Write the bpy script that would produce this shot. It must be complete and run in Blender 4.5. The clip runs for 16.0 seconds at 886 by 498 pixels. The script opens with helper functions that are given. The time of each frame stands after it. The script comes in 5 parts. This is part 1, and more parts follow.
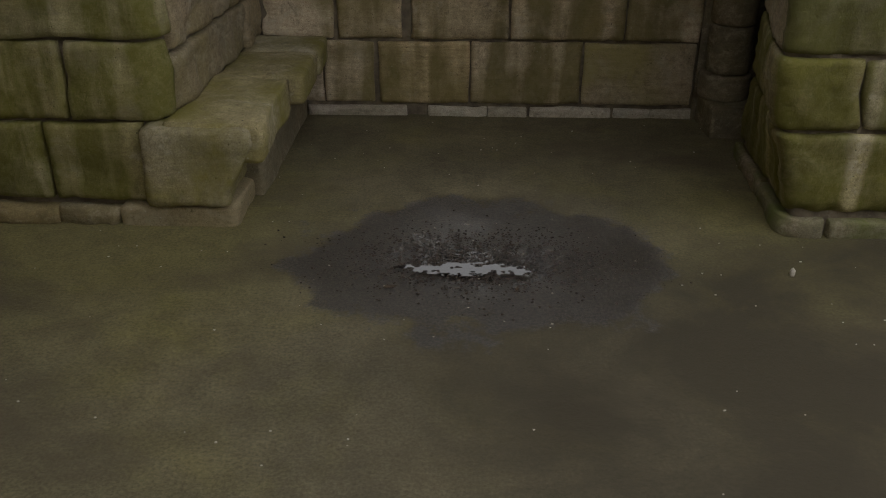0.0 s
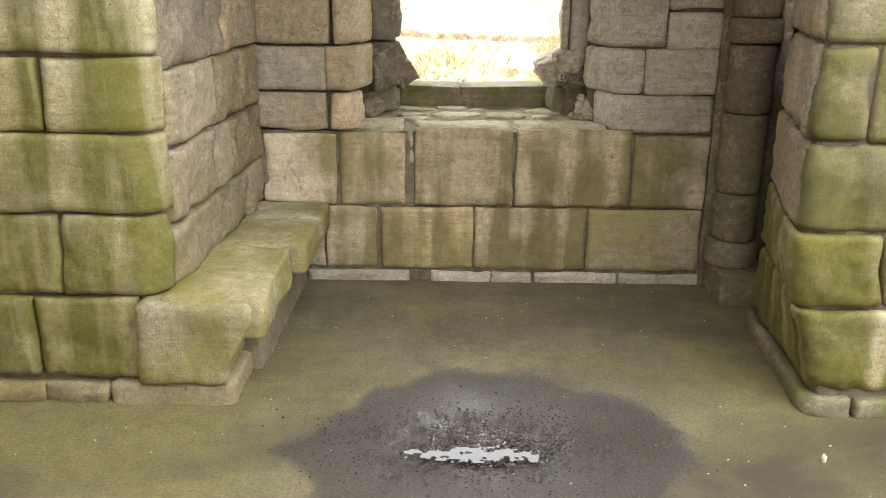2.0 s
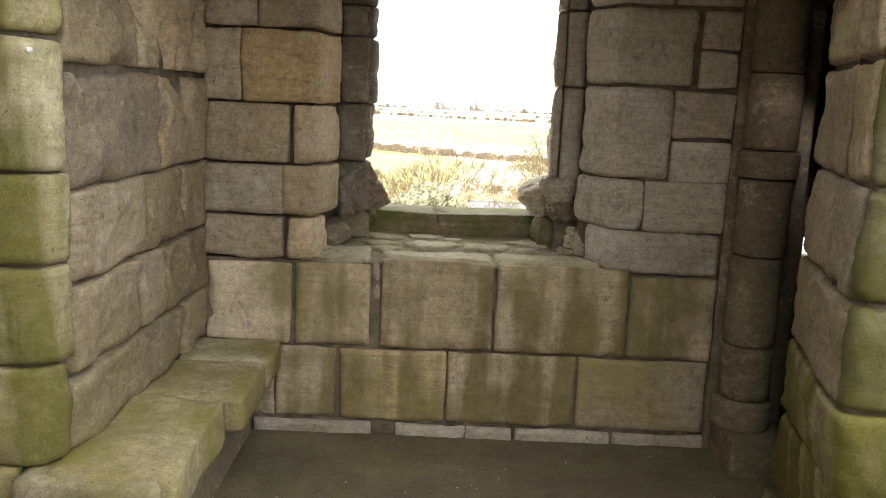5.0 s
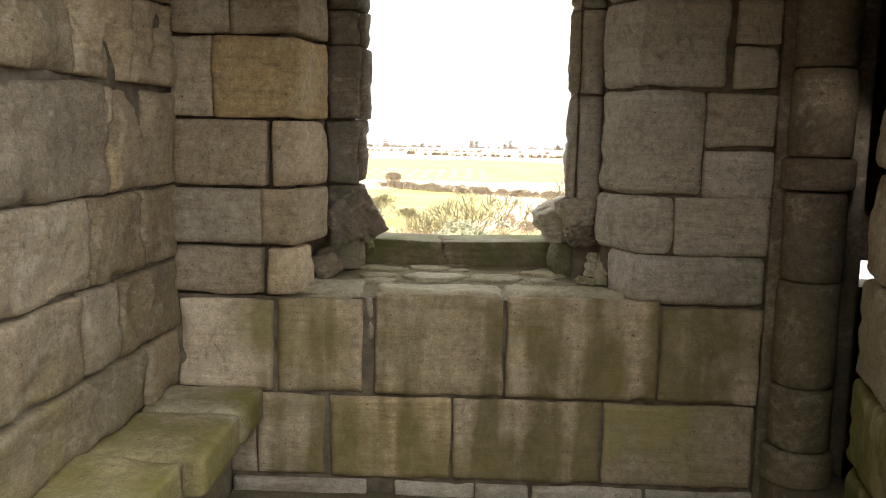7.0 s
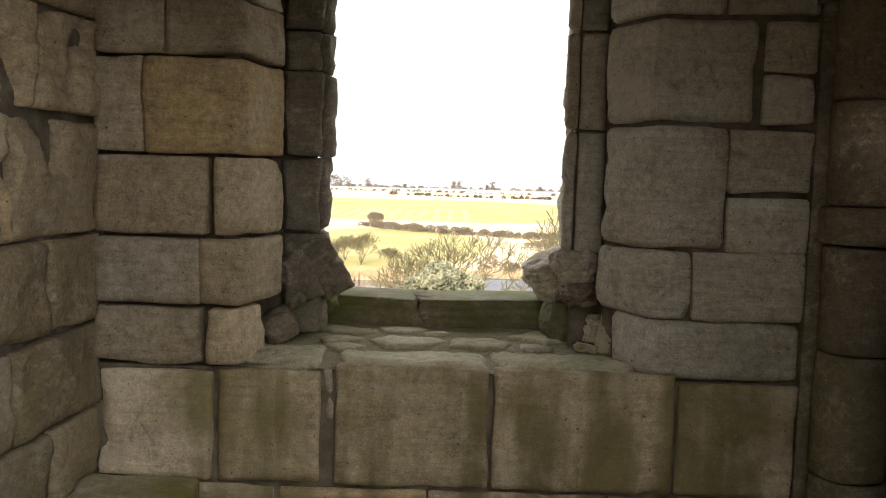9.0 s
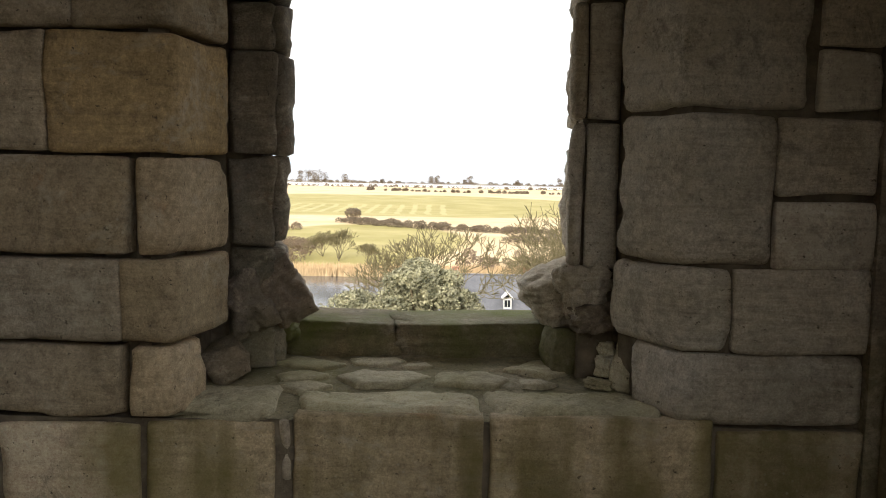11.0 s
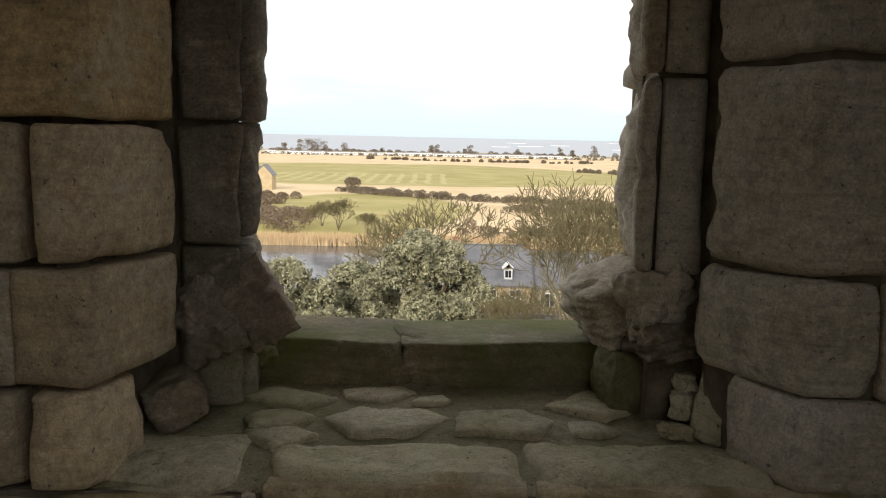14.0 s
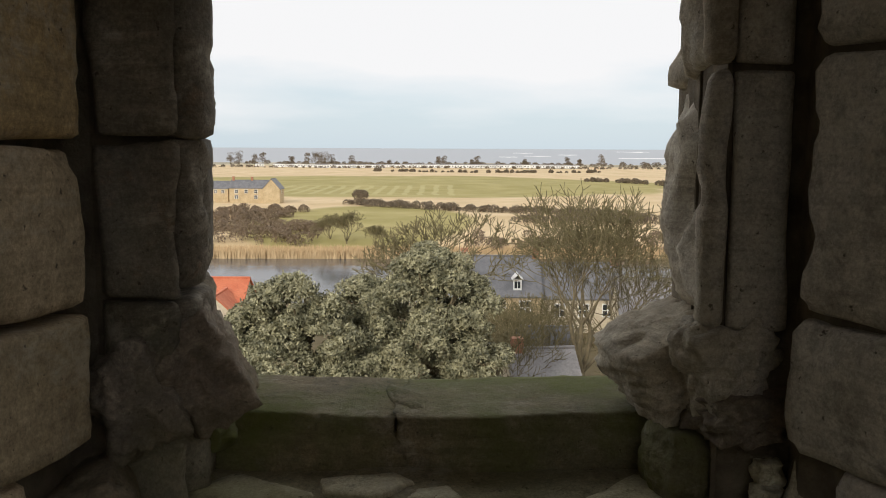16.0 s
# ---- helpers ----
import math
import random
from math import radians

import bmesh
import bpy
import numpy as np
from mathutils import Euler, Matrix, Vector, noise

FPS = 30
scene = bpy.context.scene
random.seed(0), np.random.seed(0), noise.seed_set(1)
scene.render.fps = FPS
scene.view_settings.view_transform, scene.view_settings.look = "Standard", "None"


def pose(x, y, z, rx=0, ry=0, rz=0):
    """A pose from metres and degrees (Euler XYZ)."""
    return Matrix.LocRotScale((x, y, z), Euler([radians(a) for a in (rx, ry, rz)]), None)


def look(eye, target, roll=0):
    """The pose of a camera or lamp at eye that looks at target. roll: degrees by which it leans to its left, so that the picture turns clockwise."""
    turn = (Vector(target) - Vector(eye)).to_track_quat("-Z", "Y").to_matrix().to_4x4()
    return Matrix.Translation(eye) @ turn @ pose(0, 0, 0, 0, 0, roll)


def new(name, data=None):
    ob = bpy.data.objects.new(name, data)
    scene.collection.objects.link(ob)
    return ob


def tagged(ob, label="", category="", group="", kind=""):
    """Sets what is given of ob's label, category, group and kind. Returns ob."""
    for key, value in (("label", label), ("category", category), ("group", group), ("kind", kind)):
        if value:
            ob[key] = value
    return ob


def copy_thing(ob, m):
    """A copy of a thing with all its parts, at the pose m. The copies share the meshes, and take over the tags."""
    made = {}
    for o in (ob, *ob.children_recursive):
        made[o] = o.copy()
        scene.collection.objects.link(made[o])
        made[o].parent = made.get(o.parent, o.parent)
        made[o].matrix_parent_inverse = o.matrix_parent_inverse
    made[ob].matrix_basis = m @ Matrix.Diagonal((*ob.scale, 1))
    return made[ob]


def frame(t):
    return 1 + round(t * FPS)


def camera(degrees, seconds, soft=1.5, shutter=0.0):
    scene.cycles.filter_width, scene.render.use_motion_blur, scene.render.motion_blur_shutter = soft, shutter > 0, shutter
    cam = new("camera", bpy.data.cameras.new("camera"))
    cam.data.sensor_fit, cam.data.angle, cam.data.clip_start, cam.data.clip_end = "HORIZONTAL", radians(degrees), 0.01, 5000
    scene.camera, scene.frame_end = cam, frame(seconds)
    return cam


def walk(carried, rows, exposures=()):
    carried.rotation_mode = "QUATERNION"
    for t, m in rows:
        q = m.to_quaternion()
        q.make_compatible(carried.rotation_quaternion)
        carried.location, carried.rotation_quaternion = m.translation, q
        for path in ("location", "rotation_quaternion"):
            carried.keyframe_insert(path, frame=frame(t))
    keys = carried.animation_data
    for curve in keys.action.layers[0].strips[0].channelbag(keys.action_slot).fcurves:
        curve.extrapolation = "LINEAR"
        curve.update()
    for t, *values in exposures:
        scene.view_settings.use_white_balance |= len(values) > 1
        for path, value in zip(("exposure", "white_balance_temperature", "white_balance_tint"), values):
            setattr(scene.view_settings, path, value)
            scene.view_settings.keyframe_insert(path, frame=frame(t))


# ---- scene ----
cam = camera(54.0, 16.0, soft=1.0)
# seconds, eye x y z in metres, yaw, pitch, roll in degrees
ROWS = [
    (0.0, -0.045, -0.201, 1.590, 1.35, -27.01, -0.32),
    (0.5, -0.060, -0.165, 1.615, 1.53, -24.60, -0.79),
    (1.0, -0.078, -0.099, 1.637, 1.69, -22.66, -1.00),
    (1.5, -0.091, -0.064, 1.652, 1.54, -20.18, -0.82),
    (2.0, -0.119, -0.022, 1.660, 0.79, -17.64, -0.62),
    (2.5, -0.134, 0.023, 1.654, -0.08, -15.89, -0.36),
    (3.0, -0.113, 0.124, 1.659, 1.29, -14.53, -0.13),
    (3.5, -0.070, 0.243, 1.666, 3.21, -13.49, -1.10),
    (4.0, -0.065, 0.350, 1.668, 2.62, -11.95, -2.18),
    (4.5, -0.086, 0.474, 1.667, -0.22, -11.00, -2.80),
    (7.0, 0.077, 1.092, 1.537, 2.22, -7.75, -1.16),
    (7.5, 0.098, 1.243, 1.565, 0.87, -7.64, -1.45),
    (8.0, 0.081, 1.386, 1.568, -0.52, -7.16, -1.38),
    (8.5, 0.050, 1.528, 1.528, 2.97, -7.12, -0.81),
    (9.0, 0.081, 1.668, 1.537, 1.09, -5.08, -1.66),
    (11.5, 0.056, 2.387, 1.553, -0.42, -5.41, -1.17),
    (12.0, 0.065, 2.510, 1.554, 0.48, -5.37, -1.59),
    (12.5, 0.022, 2.630, 1.561, 0.05, -5.97, -2.09),
    (13.0, -0.019, 2.743, 1.560, -1.35, -6.04, -2.16),
    (13.5, -0.032, 2.837, 1.552, -1.97, -6.76, -1.81),
    (14.0, 0.007, 2.969, 1.556, -0.41, -7.40, -1.23),
    (14.5, 0.056, 3.084, 1.564, 0.27, -6.79, -0.85),
    (15.0, 0.070, 3.195, 1.568, 1.03, -6.15, -0.89),
    (15.5, 0.051, 3.347, 1.567, 0.97, -6.60, -0.89),
    (16.0, 0.023, 3.470, 1.566, 0.04, -6.68, -0.30),
]
# seconds and stops: the film fades in, and its camera then closes down towards the bright window
STOPS = [(0.0, 0.6), (0.3, 1.3), (0.6, 2.75), (1.5, 2.9), (2.5, 2.8), (3.5, 2.55), (4.5, 2.27), (7.0, 1.88), (8.0, 1.72), (9.0, 1.4), (11.5, 0.8), (12.5, 0.6), (13.5, 0.45), (14.5, 0.3), (15.2, 0.05), (16.0, -0.05)]
walk(cam, [(t, pose(x, y, z, 90 + pitch, roll, yaw)) for t, x, y, z, yaw, pitch, roll in ROWS], STOPS)


# ---- world, sun, large lights ----
world = bpy.data.worlds.new("sky")
scene.world = world
world.use_nodes = True
wn, wl = world.node_tree.nodes, world.node_tree.links
wn.clear()
w_out, w_bg = wn.new("ShaderNodeOutputWorld"), wn.new("ShaderNodeBackground")
w_sky = wn.new("ShaderNodeTexSky")
w_sky.sky_type, w_sky.sun_disc = "NISHITA", False
w_sky.sun_elevation, w_sky.sun_rotation = radians(24), radians(205)
w_gain = wn.new("ShaderNodeVectorMath")
w_gain.operation = "SCALE"
w_gain.inputs["Scale"].default_value = 0.085
w_tc, w_map, w_noise, w_ramp = wn.new("ShaderNodeTexCoord"), wn.new("ShaderNodeMapping"), wn.new("ShaderNodeTexNoise"), wn.new("ShaderNodeValToRGB")
w_map.inputs["Scale"].default_value = (2.0, 2.0, 9.0)
w_noise.inputs["Scale"].default_value, w_noise.inputs["Detail"].default_value = 1.6, 5
w_sep, w_add, w_mix = wn.new("ShaderNodeSeparateXYZ"), wn.new("ShaderNodeMath"), wn.new("ShaderNodeMix")
w_add.operation = "MULTIPLY_ADD"
w_add.inputs[1].default_value = 5.5
w_ramp.color_ramp.elements[0].position, w_ramp.color_ramp.elements[1].position = 0.62, 1.0
w_mix.data_type = "RGBA"
w_mix.inputs["B"].default_value = (0.96, 0.96, 0.97, 1)
wl.new(w_tc.outputs["Generated"], w_map.inputs["Vector"])
wl.new(w_map.outputs["Vector"], w_noise.inputs["Vector"])
wl.new(w_tc.outputs["Generated"], w_sep.inputs[0])
wl.new(w_sep.outputs["Z"], w_add.inputs[0])
wl.new(w_noise.outputs["Fac"], w_add.inputs[2])
wl.new(w_add.outputs[0], w_ramp.inputs["Fac"])
wl.new(w_sky.outputs["Color"], w_gain.inputs[0])
w_haze = wn.new("ShaderNodeMix")
w_haze.data_type = "RGBA"
w_haze.inputs["Factor"].default_value = 0.8
w_haze.inputs["B"].default_value = (0.74, 0.86, 0.95, 1)
wl.new(w_gain.outputs[0], w_haze.inputs["A"])
wl.new(w_haze.outputs["Result"], w_mix.inputs["A"])
wl.new(w_ramp.outputs["Color"], w_mix.inputs["Factor"])
wl.new(w_mix.outputs["Result"], w_bg.inputs["Color"])
w_bg.inputs["Strength"].default_value = 1.0
wl.new(w_bg.outputs[0], w_out.inputs["Surface"])

sun = new("sun", bpy.data.lights.new("sun", "SUN"))
sun.data.energy, sun.data.angle, sun.data.color = 2.3, radians(10), (1.0, 0.93, 0.82)
sun.matrix_world = look((-42, -90, 44), (0, 0, 0))


# ---- materials ----
def mat(name):
    m = bpy.data.materials.new(name)
    m.use_nodes = True
    n = m.node_tree.nodes
    return m, n, m.node_tree.links, n["Principled BSDF"]


def node(n, kind, **inputs):
    x = n.new(kind)
    for k, v in inputs.items():
        x.inputs[k].default_value = v
    return x


def tex(n, l, vec, scale, detail=4, rough=0.55, distort=0.0):
    x = node(n, "ShaderNodeTexNoise", Scale=scale, Detail=detail, Roughness=rough, Distortion=distort)
    l.new(vec, x.inputs["Vector"])
    return x.outputs["Fac"]


def ramp(n, l, fac, *stops):
    r = n.new("ShaderNodeValToRGB")
    e = r.color_ramp.elements
    while len(e) < len(stops):
        e.new(0.5)
    for el, (p, c) in zip(e, stops):
        el.position = p
        el.color = (*c, 1) if isinstance(c, tuple) else (c, c, c, 1)
    l.new(fac, r.inputs["Fac"])
    return r.outputs["Color"]


def mixc(n, l, fac, a, b, mode="MIX"):
    m = n.new("ShaderNodeMix")
    m.data_type, m.blend_type = "RGBA", mode
    for sock, v in (("Factor", fac), ("A", a), ("B", b)):
        if isinstance(v, (int, float)):
            m.inputs[sock].default_value = v
        elif isinstance(v, tuple):
            m.inputs[sock].default_value = (*v, 1)
        else:
            l.new(v, m.inputs[sock])
    return m.outputs["Result"]


def math_(n, l, op, a, b=0.0, c=0.0, clamp=False):
    m = n.new("ShaderNodeMath")
    m.operation, m.use_clamp = op, clamp
    for i, v in enumerate((a, b, c)):
        if isinstance(v, (int, float)):
            m.inputs[i].default_value = v
        else:
            l.new(v, m.inputs[i])
    return m.outputs[0]


def bump(n, l, height, strength, dist, chain=None):
    b = node(n, "ShaderNodeBump", Strength=strength, Distance=dist)
    l.new(height, b.inputs["Height"])
    if chain:
        l.new(chain, b.inputs["Normal"])
    return b.outputs["Normal"]


def position(n, l, scale=(1, 1, 1)):
    g = n.new("ShaderNodeNewGeometry")
    m = node(n, "ShaderNodeMapping", Scale=scale)
    l.new(g.outputs["Position"], m.inputs["Vector"])
    return m.outputs["Vector"]


def stone_mat(name, tones, algae=0.0, algae_tone=(0.10, 0.105, 0.018), streak=0.0, low=0.0, lichen=0.25, pitted=1.0, edge=(0.41, 0.60), stain=0.75):
    """Weathered sandstone: tones vary from block to block, with bedding, stains, algae in vertical runs and lichen specks."""
    m, n, l, p = mat(name)
    pos = position(n, l)
    info = n.new("ShaderNodeObjectInfo")
    base = ramp(n, l, info.outputs["Random"], *[(i / max(1, len(tones) - 1), c) for i, c in enumerate(tones)])
    shade = math_(n, l, "FRACT", math_(n, l, "MULTIPLY", info.outputs["Random"], 17.3))
    hsv = node(n, "ShaderNodeHueSaturation", Saturation=1.0)
    l.new(math_(n, l, "MULTIPLY_ADD", shade, 0.6, 1.0), hsv.inputs["Value"])
    l.new(math_(n, l, "MULTIPLY_ADD", math_(n, l, "FRACT", math_(n, l, "MULTIPLY", shade, 7.7)), 0.35, 0.84), hsv.inputs["Saturation"])
    l.new(base, hsv.inputs["Color"])
    base = hsv.outputs["Color"]
    big = tex(n, l, pos, 2.2, 6, 0.62, 0.4)
    base = mixc(n, l, ramp(n, l, big, (0.36, 0.0), (0.62, 0.6)), base, mixc(n, l, 0.5, base, (0.34, 0.25, 0.14)))
    base = mixc(n, l, ramp(n, l, tex(n, l, pos, 3.3, 8, 0.7, 0.6), (0.50, 0.0), (0.66, 0.7 * stain)), base, mixc(n, l, 0.6, base, (0.10, 0.085, 0.065)))
    bed = tex(n, l, position(n, l, (2, 2, 34)), 1.6, 5, 0.65, 0.2)
    base = mixc(n, l, math_(n, l, "MULTIPLY", ramp(n, l, bed, (0.48, 0.0), (0.70, 1.0)), 0.28), base, (0.13, 0.10, 0.07))
    crust = tex(n, l, position(n, l, (1.0, 1.0, 0.7)), 11, 8, 0.75, 0.8)
    base = mixc(n, l, ramp(n, l, crust, (0.56, 0.0), (0.64, 0.5 * stain)), base, (0.105, 0.088, 0.066))
    rust = tex(n, l, pos, 5.5, 6, 0.65)
    base = mixc(n, l, ramp(n, l, rust, (0.64, 0.0), (0.74, 0.45)), base, (0.28, 0.125, 0.05))
    mid = tex(n, l, pos, 34, 8, 0.78, 0.3)
    base = mixc(n, l, 0.38, base, ramp(n, l, mid, (0.34, 0.14), (0.66, 0.92)), "OVERLAY")
    grain = tex(n, l, pos, 150, 5, 0.75)
    base = mixc(n, l, 0.34, base, ramp(n, l, grain, (0.32, 0.1), (0.68, 0.95)), "OVERLAY")
    pale = tex(n, l, position(n, l, (1.0, 1.0, 1.5)), 4.1, 9, 0.75, 0.5)
    base = mixc(n, l, math_(n, l, "MULTIPLY", ramp(n, l, pale, (0.52, 0.0), (0.60, 0.6)), ramp(n, l, mid, (0.42, 0.2), (0.56, 1.0))), base, (0.47, 0.42, 0.33))
    stroke = tex(n, l, position(n, l, (9, 9, 60)), 1.0, 5, 0.65, 1.2)
    base = mixc(n, l, ramp(n, l, big, (0.42, 0.0), (0.6, 0.2)), base, ramp(n, l, stroke, (0.36, 0.12), (0.64, 0.9)), "OVERLAY")
    pit = tex(n, l, pos, 62, 3, 0.6)
    base = mixc(n, l, ramp(n, l, pit, (0.28, 0.8), (0.34, 0.0)), base, (0.06, 0.048, 0.036))
    if algae > 0:
        run = tex(n, l, position(n, l, (5.5, 5.5, 0.55)), 1.0, 3, 0.5, 0.3)
        spread = tex(n, l, pos, 2.3, 5, 0.62)
        a = math_(n, l, "ADD", math_(n, l, "MULTIPLY", run, streak), math_(n, l, "MULTIPLY", spread, 1.0 - streak))
        if low:
            g = n.new("ShaderNodeSeparateXYZ")
            l.new(pos, g.inputs[0])
            a = math_(n, l, "ADD", a, math_(n, l, "MULTIPLY_ADD", g.outputs["Z"], -low, low * 0.9))
        mask = math_(n, l, "MULTIPLY", ramp(n, l, a, (edge[0], 0.0), (edge[1], 1.0)), algae)
        mask = math_(n, l, "MULTIPLY", mask, math_(n, l, "MULTIPLY", ramp(n, l, mid, (0.36, 0.74), (0.54, 1.0)), ramp(n, l, crust, (0.36, 0.85), (0.52, 1.0))))
        tone = mixc(n, l, ramp(n, l, spread, (0.3, 0.0), (0.7, 1.0)), algae_tone, tuple(2.0 * c for c in algae_tone))
        base = mixc(n, l, mask, base, tone)
    dark = tex(n, l, pos, 9, 5, 0.65)
    base = mixc(n, l, ramp(n, l, dark, (0.60, 0.0), (0.78, 0.75 * stain)), base, (0.075, 0.06, 0.045))
    if lichen:
        spot = node(n, "ShaderNodeTexVoronoi", Scale=38.0, Randomness=1.0)
        l.new(pos, spot.inputs["Vector"])
        s = math_(n, l, "MULTIPLY", ramp(n, l, spot.outputs["Distance"], (0.10, 1.0), (0.2, 0.0)), ramp(n, l, tex(n, l, pos, 6, 3), (0.55, 0.0), (0.62, lichen)))
        base = mixc(n, l, s, base, (0.5, 0.48, 0.40))
    l.new(base, p.inputs["Base Color"])
    p.inputs["Roughness"].default_value = 0.86
    p.inputs["Specular IOR Level"].default_value = 0.3
    nrm = bump(n, l, tex(n, l, pos, 22, 8, 0.7, 0.4), 0.3 * pitted, 0.018)
    nrm = bump(n, l, stroke, 0.15 * pitted, 0.006, nrm)
    nrm = bump(n, l, ramp(n, l, pit, (0.26, 0.0), (0.36, 1.0)), 0.35 * pitted, 0.004, nrm)
    nrm = bump(n, l, tex(n, l, pos, 130, 5, 0.7), 0.45 * pitted, 0.005, nrm)
    l.new(nrm, p.inputs["Normal"])
    return m


TAN = ((0.40, 0.325, 0.21), (0.44, 0.355, 0.22), (0.37, 0.31, 0.22), (0.42, 0.345, 0.24), (0.35, 0.30, 0.21))
GREY = ((0.38, 0.345, 0.295), (0.44, 0.40, 0.34), (0.34, 0.315, 0.27), (0.41, 0.375, 0.31))
WARM = ((0.34, 0.265, 0.165), (0.29, 0.25, 0.19), (0.36, 0.275, 0.165), (0.285, 0.25, 0.195))
m_back = stone_mat("sandstone_back", TAN, 0.88, (0.105, 0.088, 0.030), 0.6, 0.10, 0.3, 1.0, (0.46, 0.57))
m_back_green = stone_mat("sandstone_back_algae", TAN, 0.7, (0.165, 0.148, 0.042), 0.2, 0.05, 0.2, 1.0, (0.38, 0.6))
m_warm = stone_mat("sandstone_warm", WARM, 0.15, (0.12, 0.10, 0.035), 0.4, 0.1)
m_grey = stone_mat("sandstone_grey", GREY, 0.2, (0.11, 0.10, 0.04), 0.4, 0.12, 0.35)
m_reveal = stone_mat("sandstone_reveal", ((0.235, 0.19, 0.12), (0.205, 0.17, 0.115), (0.25, 0.20, 0.13)), 0.4, (0.13, 0.11, 0.03), 0.4, 0.2, 0.4, 1.7)
m_green = stone_mat("sandstone_algae", ((0.27, 0.24, 0.13), (0.30, 0.265, 0.14), (0.24, 0.215, 0.12)), 0.93, (0.068, 0.066, 0.008), 0.72, 0.03, 0.1, 1.0, (0.40, 0.53), 0.6)
# darker algae sandstone, used on the east pier above z 0.7
m_green_deep = stone_mat("sandstone_algae_darker", ((0.20, 0.175, 0.10), (0.22, 0.195, 0.11), (0.18, 0.16, 0.10)), 0.9, (0.060, 0.060, 0.010), 0.5, 0.03, 0.1, 1.2, (0.38, 0.54), 0.6)
m_bench = stone_mat("sandstone_bench", ((0.25, 0.22, 0.125), (0.23, 0.205, 0.12)), 0.9, (0.108, 0.096, 0.016), 0.1, 0.0, 0.3)
m_moss = stone_mat("mossy_stone", ((0.13, 0.115, 0.075), (0.16, 0.14, 0.09)), 0.95, (0.075, 0.085, 0.022), 0.1, 0.0, 0.2, 1.5)
# stone colour lowered to carry shade: doorway, passage, hollows, under the bench seat
m_dark = stone_mat("shaded_stone", ((0.125, 0.105, 0.085), (0.15, 0.125, 0.10)), 0.3, (0.10, 0.10, 0.03), 0.3, 0.35, 0.2)
# west jamb tone lowered to carry the shade of its grazing light
m_jamb = stone_mat("shaded_jamb_sandstone", ((0.13, 0.118, 0.10), (0.16, 0.145, 0.12)), 0.3, (0.10, 0.10, 0.03), 0.3, 0.2, 0.2, 1.2)
m_sill_bed = stone_mat("sill_mortar", ((0.22, 0.205, 0.15), (0.25, 0.23, 0.17)), 0.6, (0.10, 0.10, 0.035), 0.1, 0.0, 0.5, 2.2)
m_sill = stone_mat("sill_stone", ((0.43, 0.40, 0.28), (0.47, 0.43, 0.31), (0.38, 0.365, 0.265)), 0.45, (0.13, 0.125, 0.04), 0.1, 0.0, 0.4, 1.3)


def mortar_mat():
    m, n, l, p = mat("lime_mortar")
    pos = position(n, l)
    c = mixc(n, l, ramp(n, l, tex(n, l, pos, 14, 5), (0.35, 0.0), (0.7, 1.0)), (0.12, 0.098, 0.07), (0.25, 0.21, 0.15))
    c = mixc(n, l, ramp(n, l, tex(n, l, pos, 70, 3), (0.6, 0.0), (0.75, 0.6)), c, (0.26, 0.23, 0.18))
    l.new(c, p.inputs["Base Color"])
    p.inputs["Roughness"].default_value = 0.95
    l.new(bump(n, l, tex(n, l, pos, 60, 6, 0.7), 0.9, 0.012), p.inputs["Normal"])
    return m


m_mortar = mortar_mat()


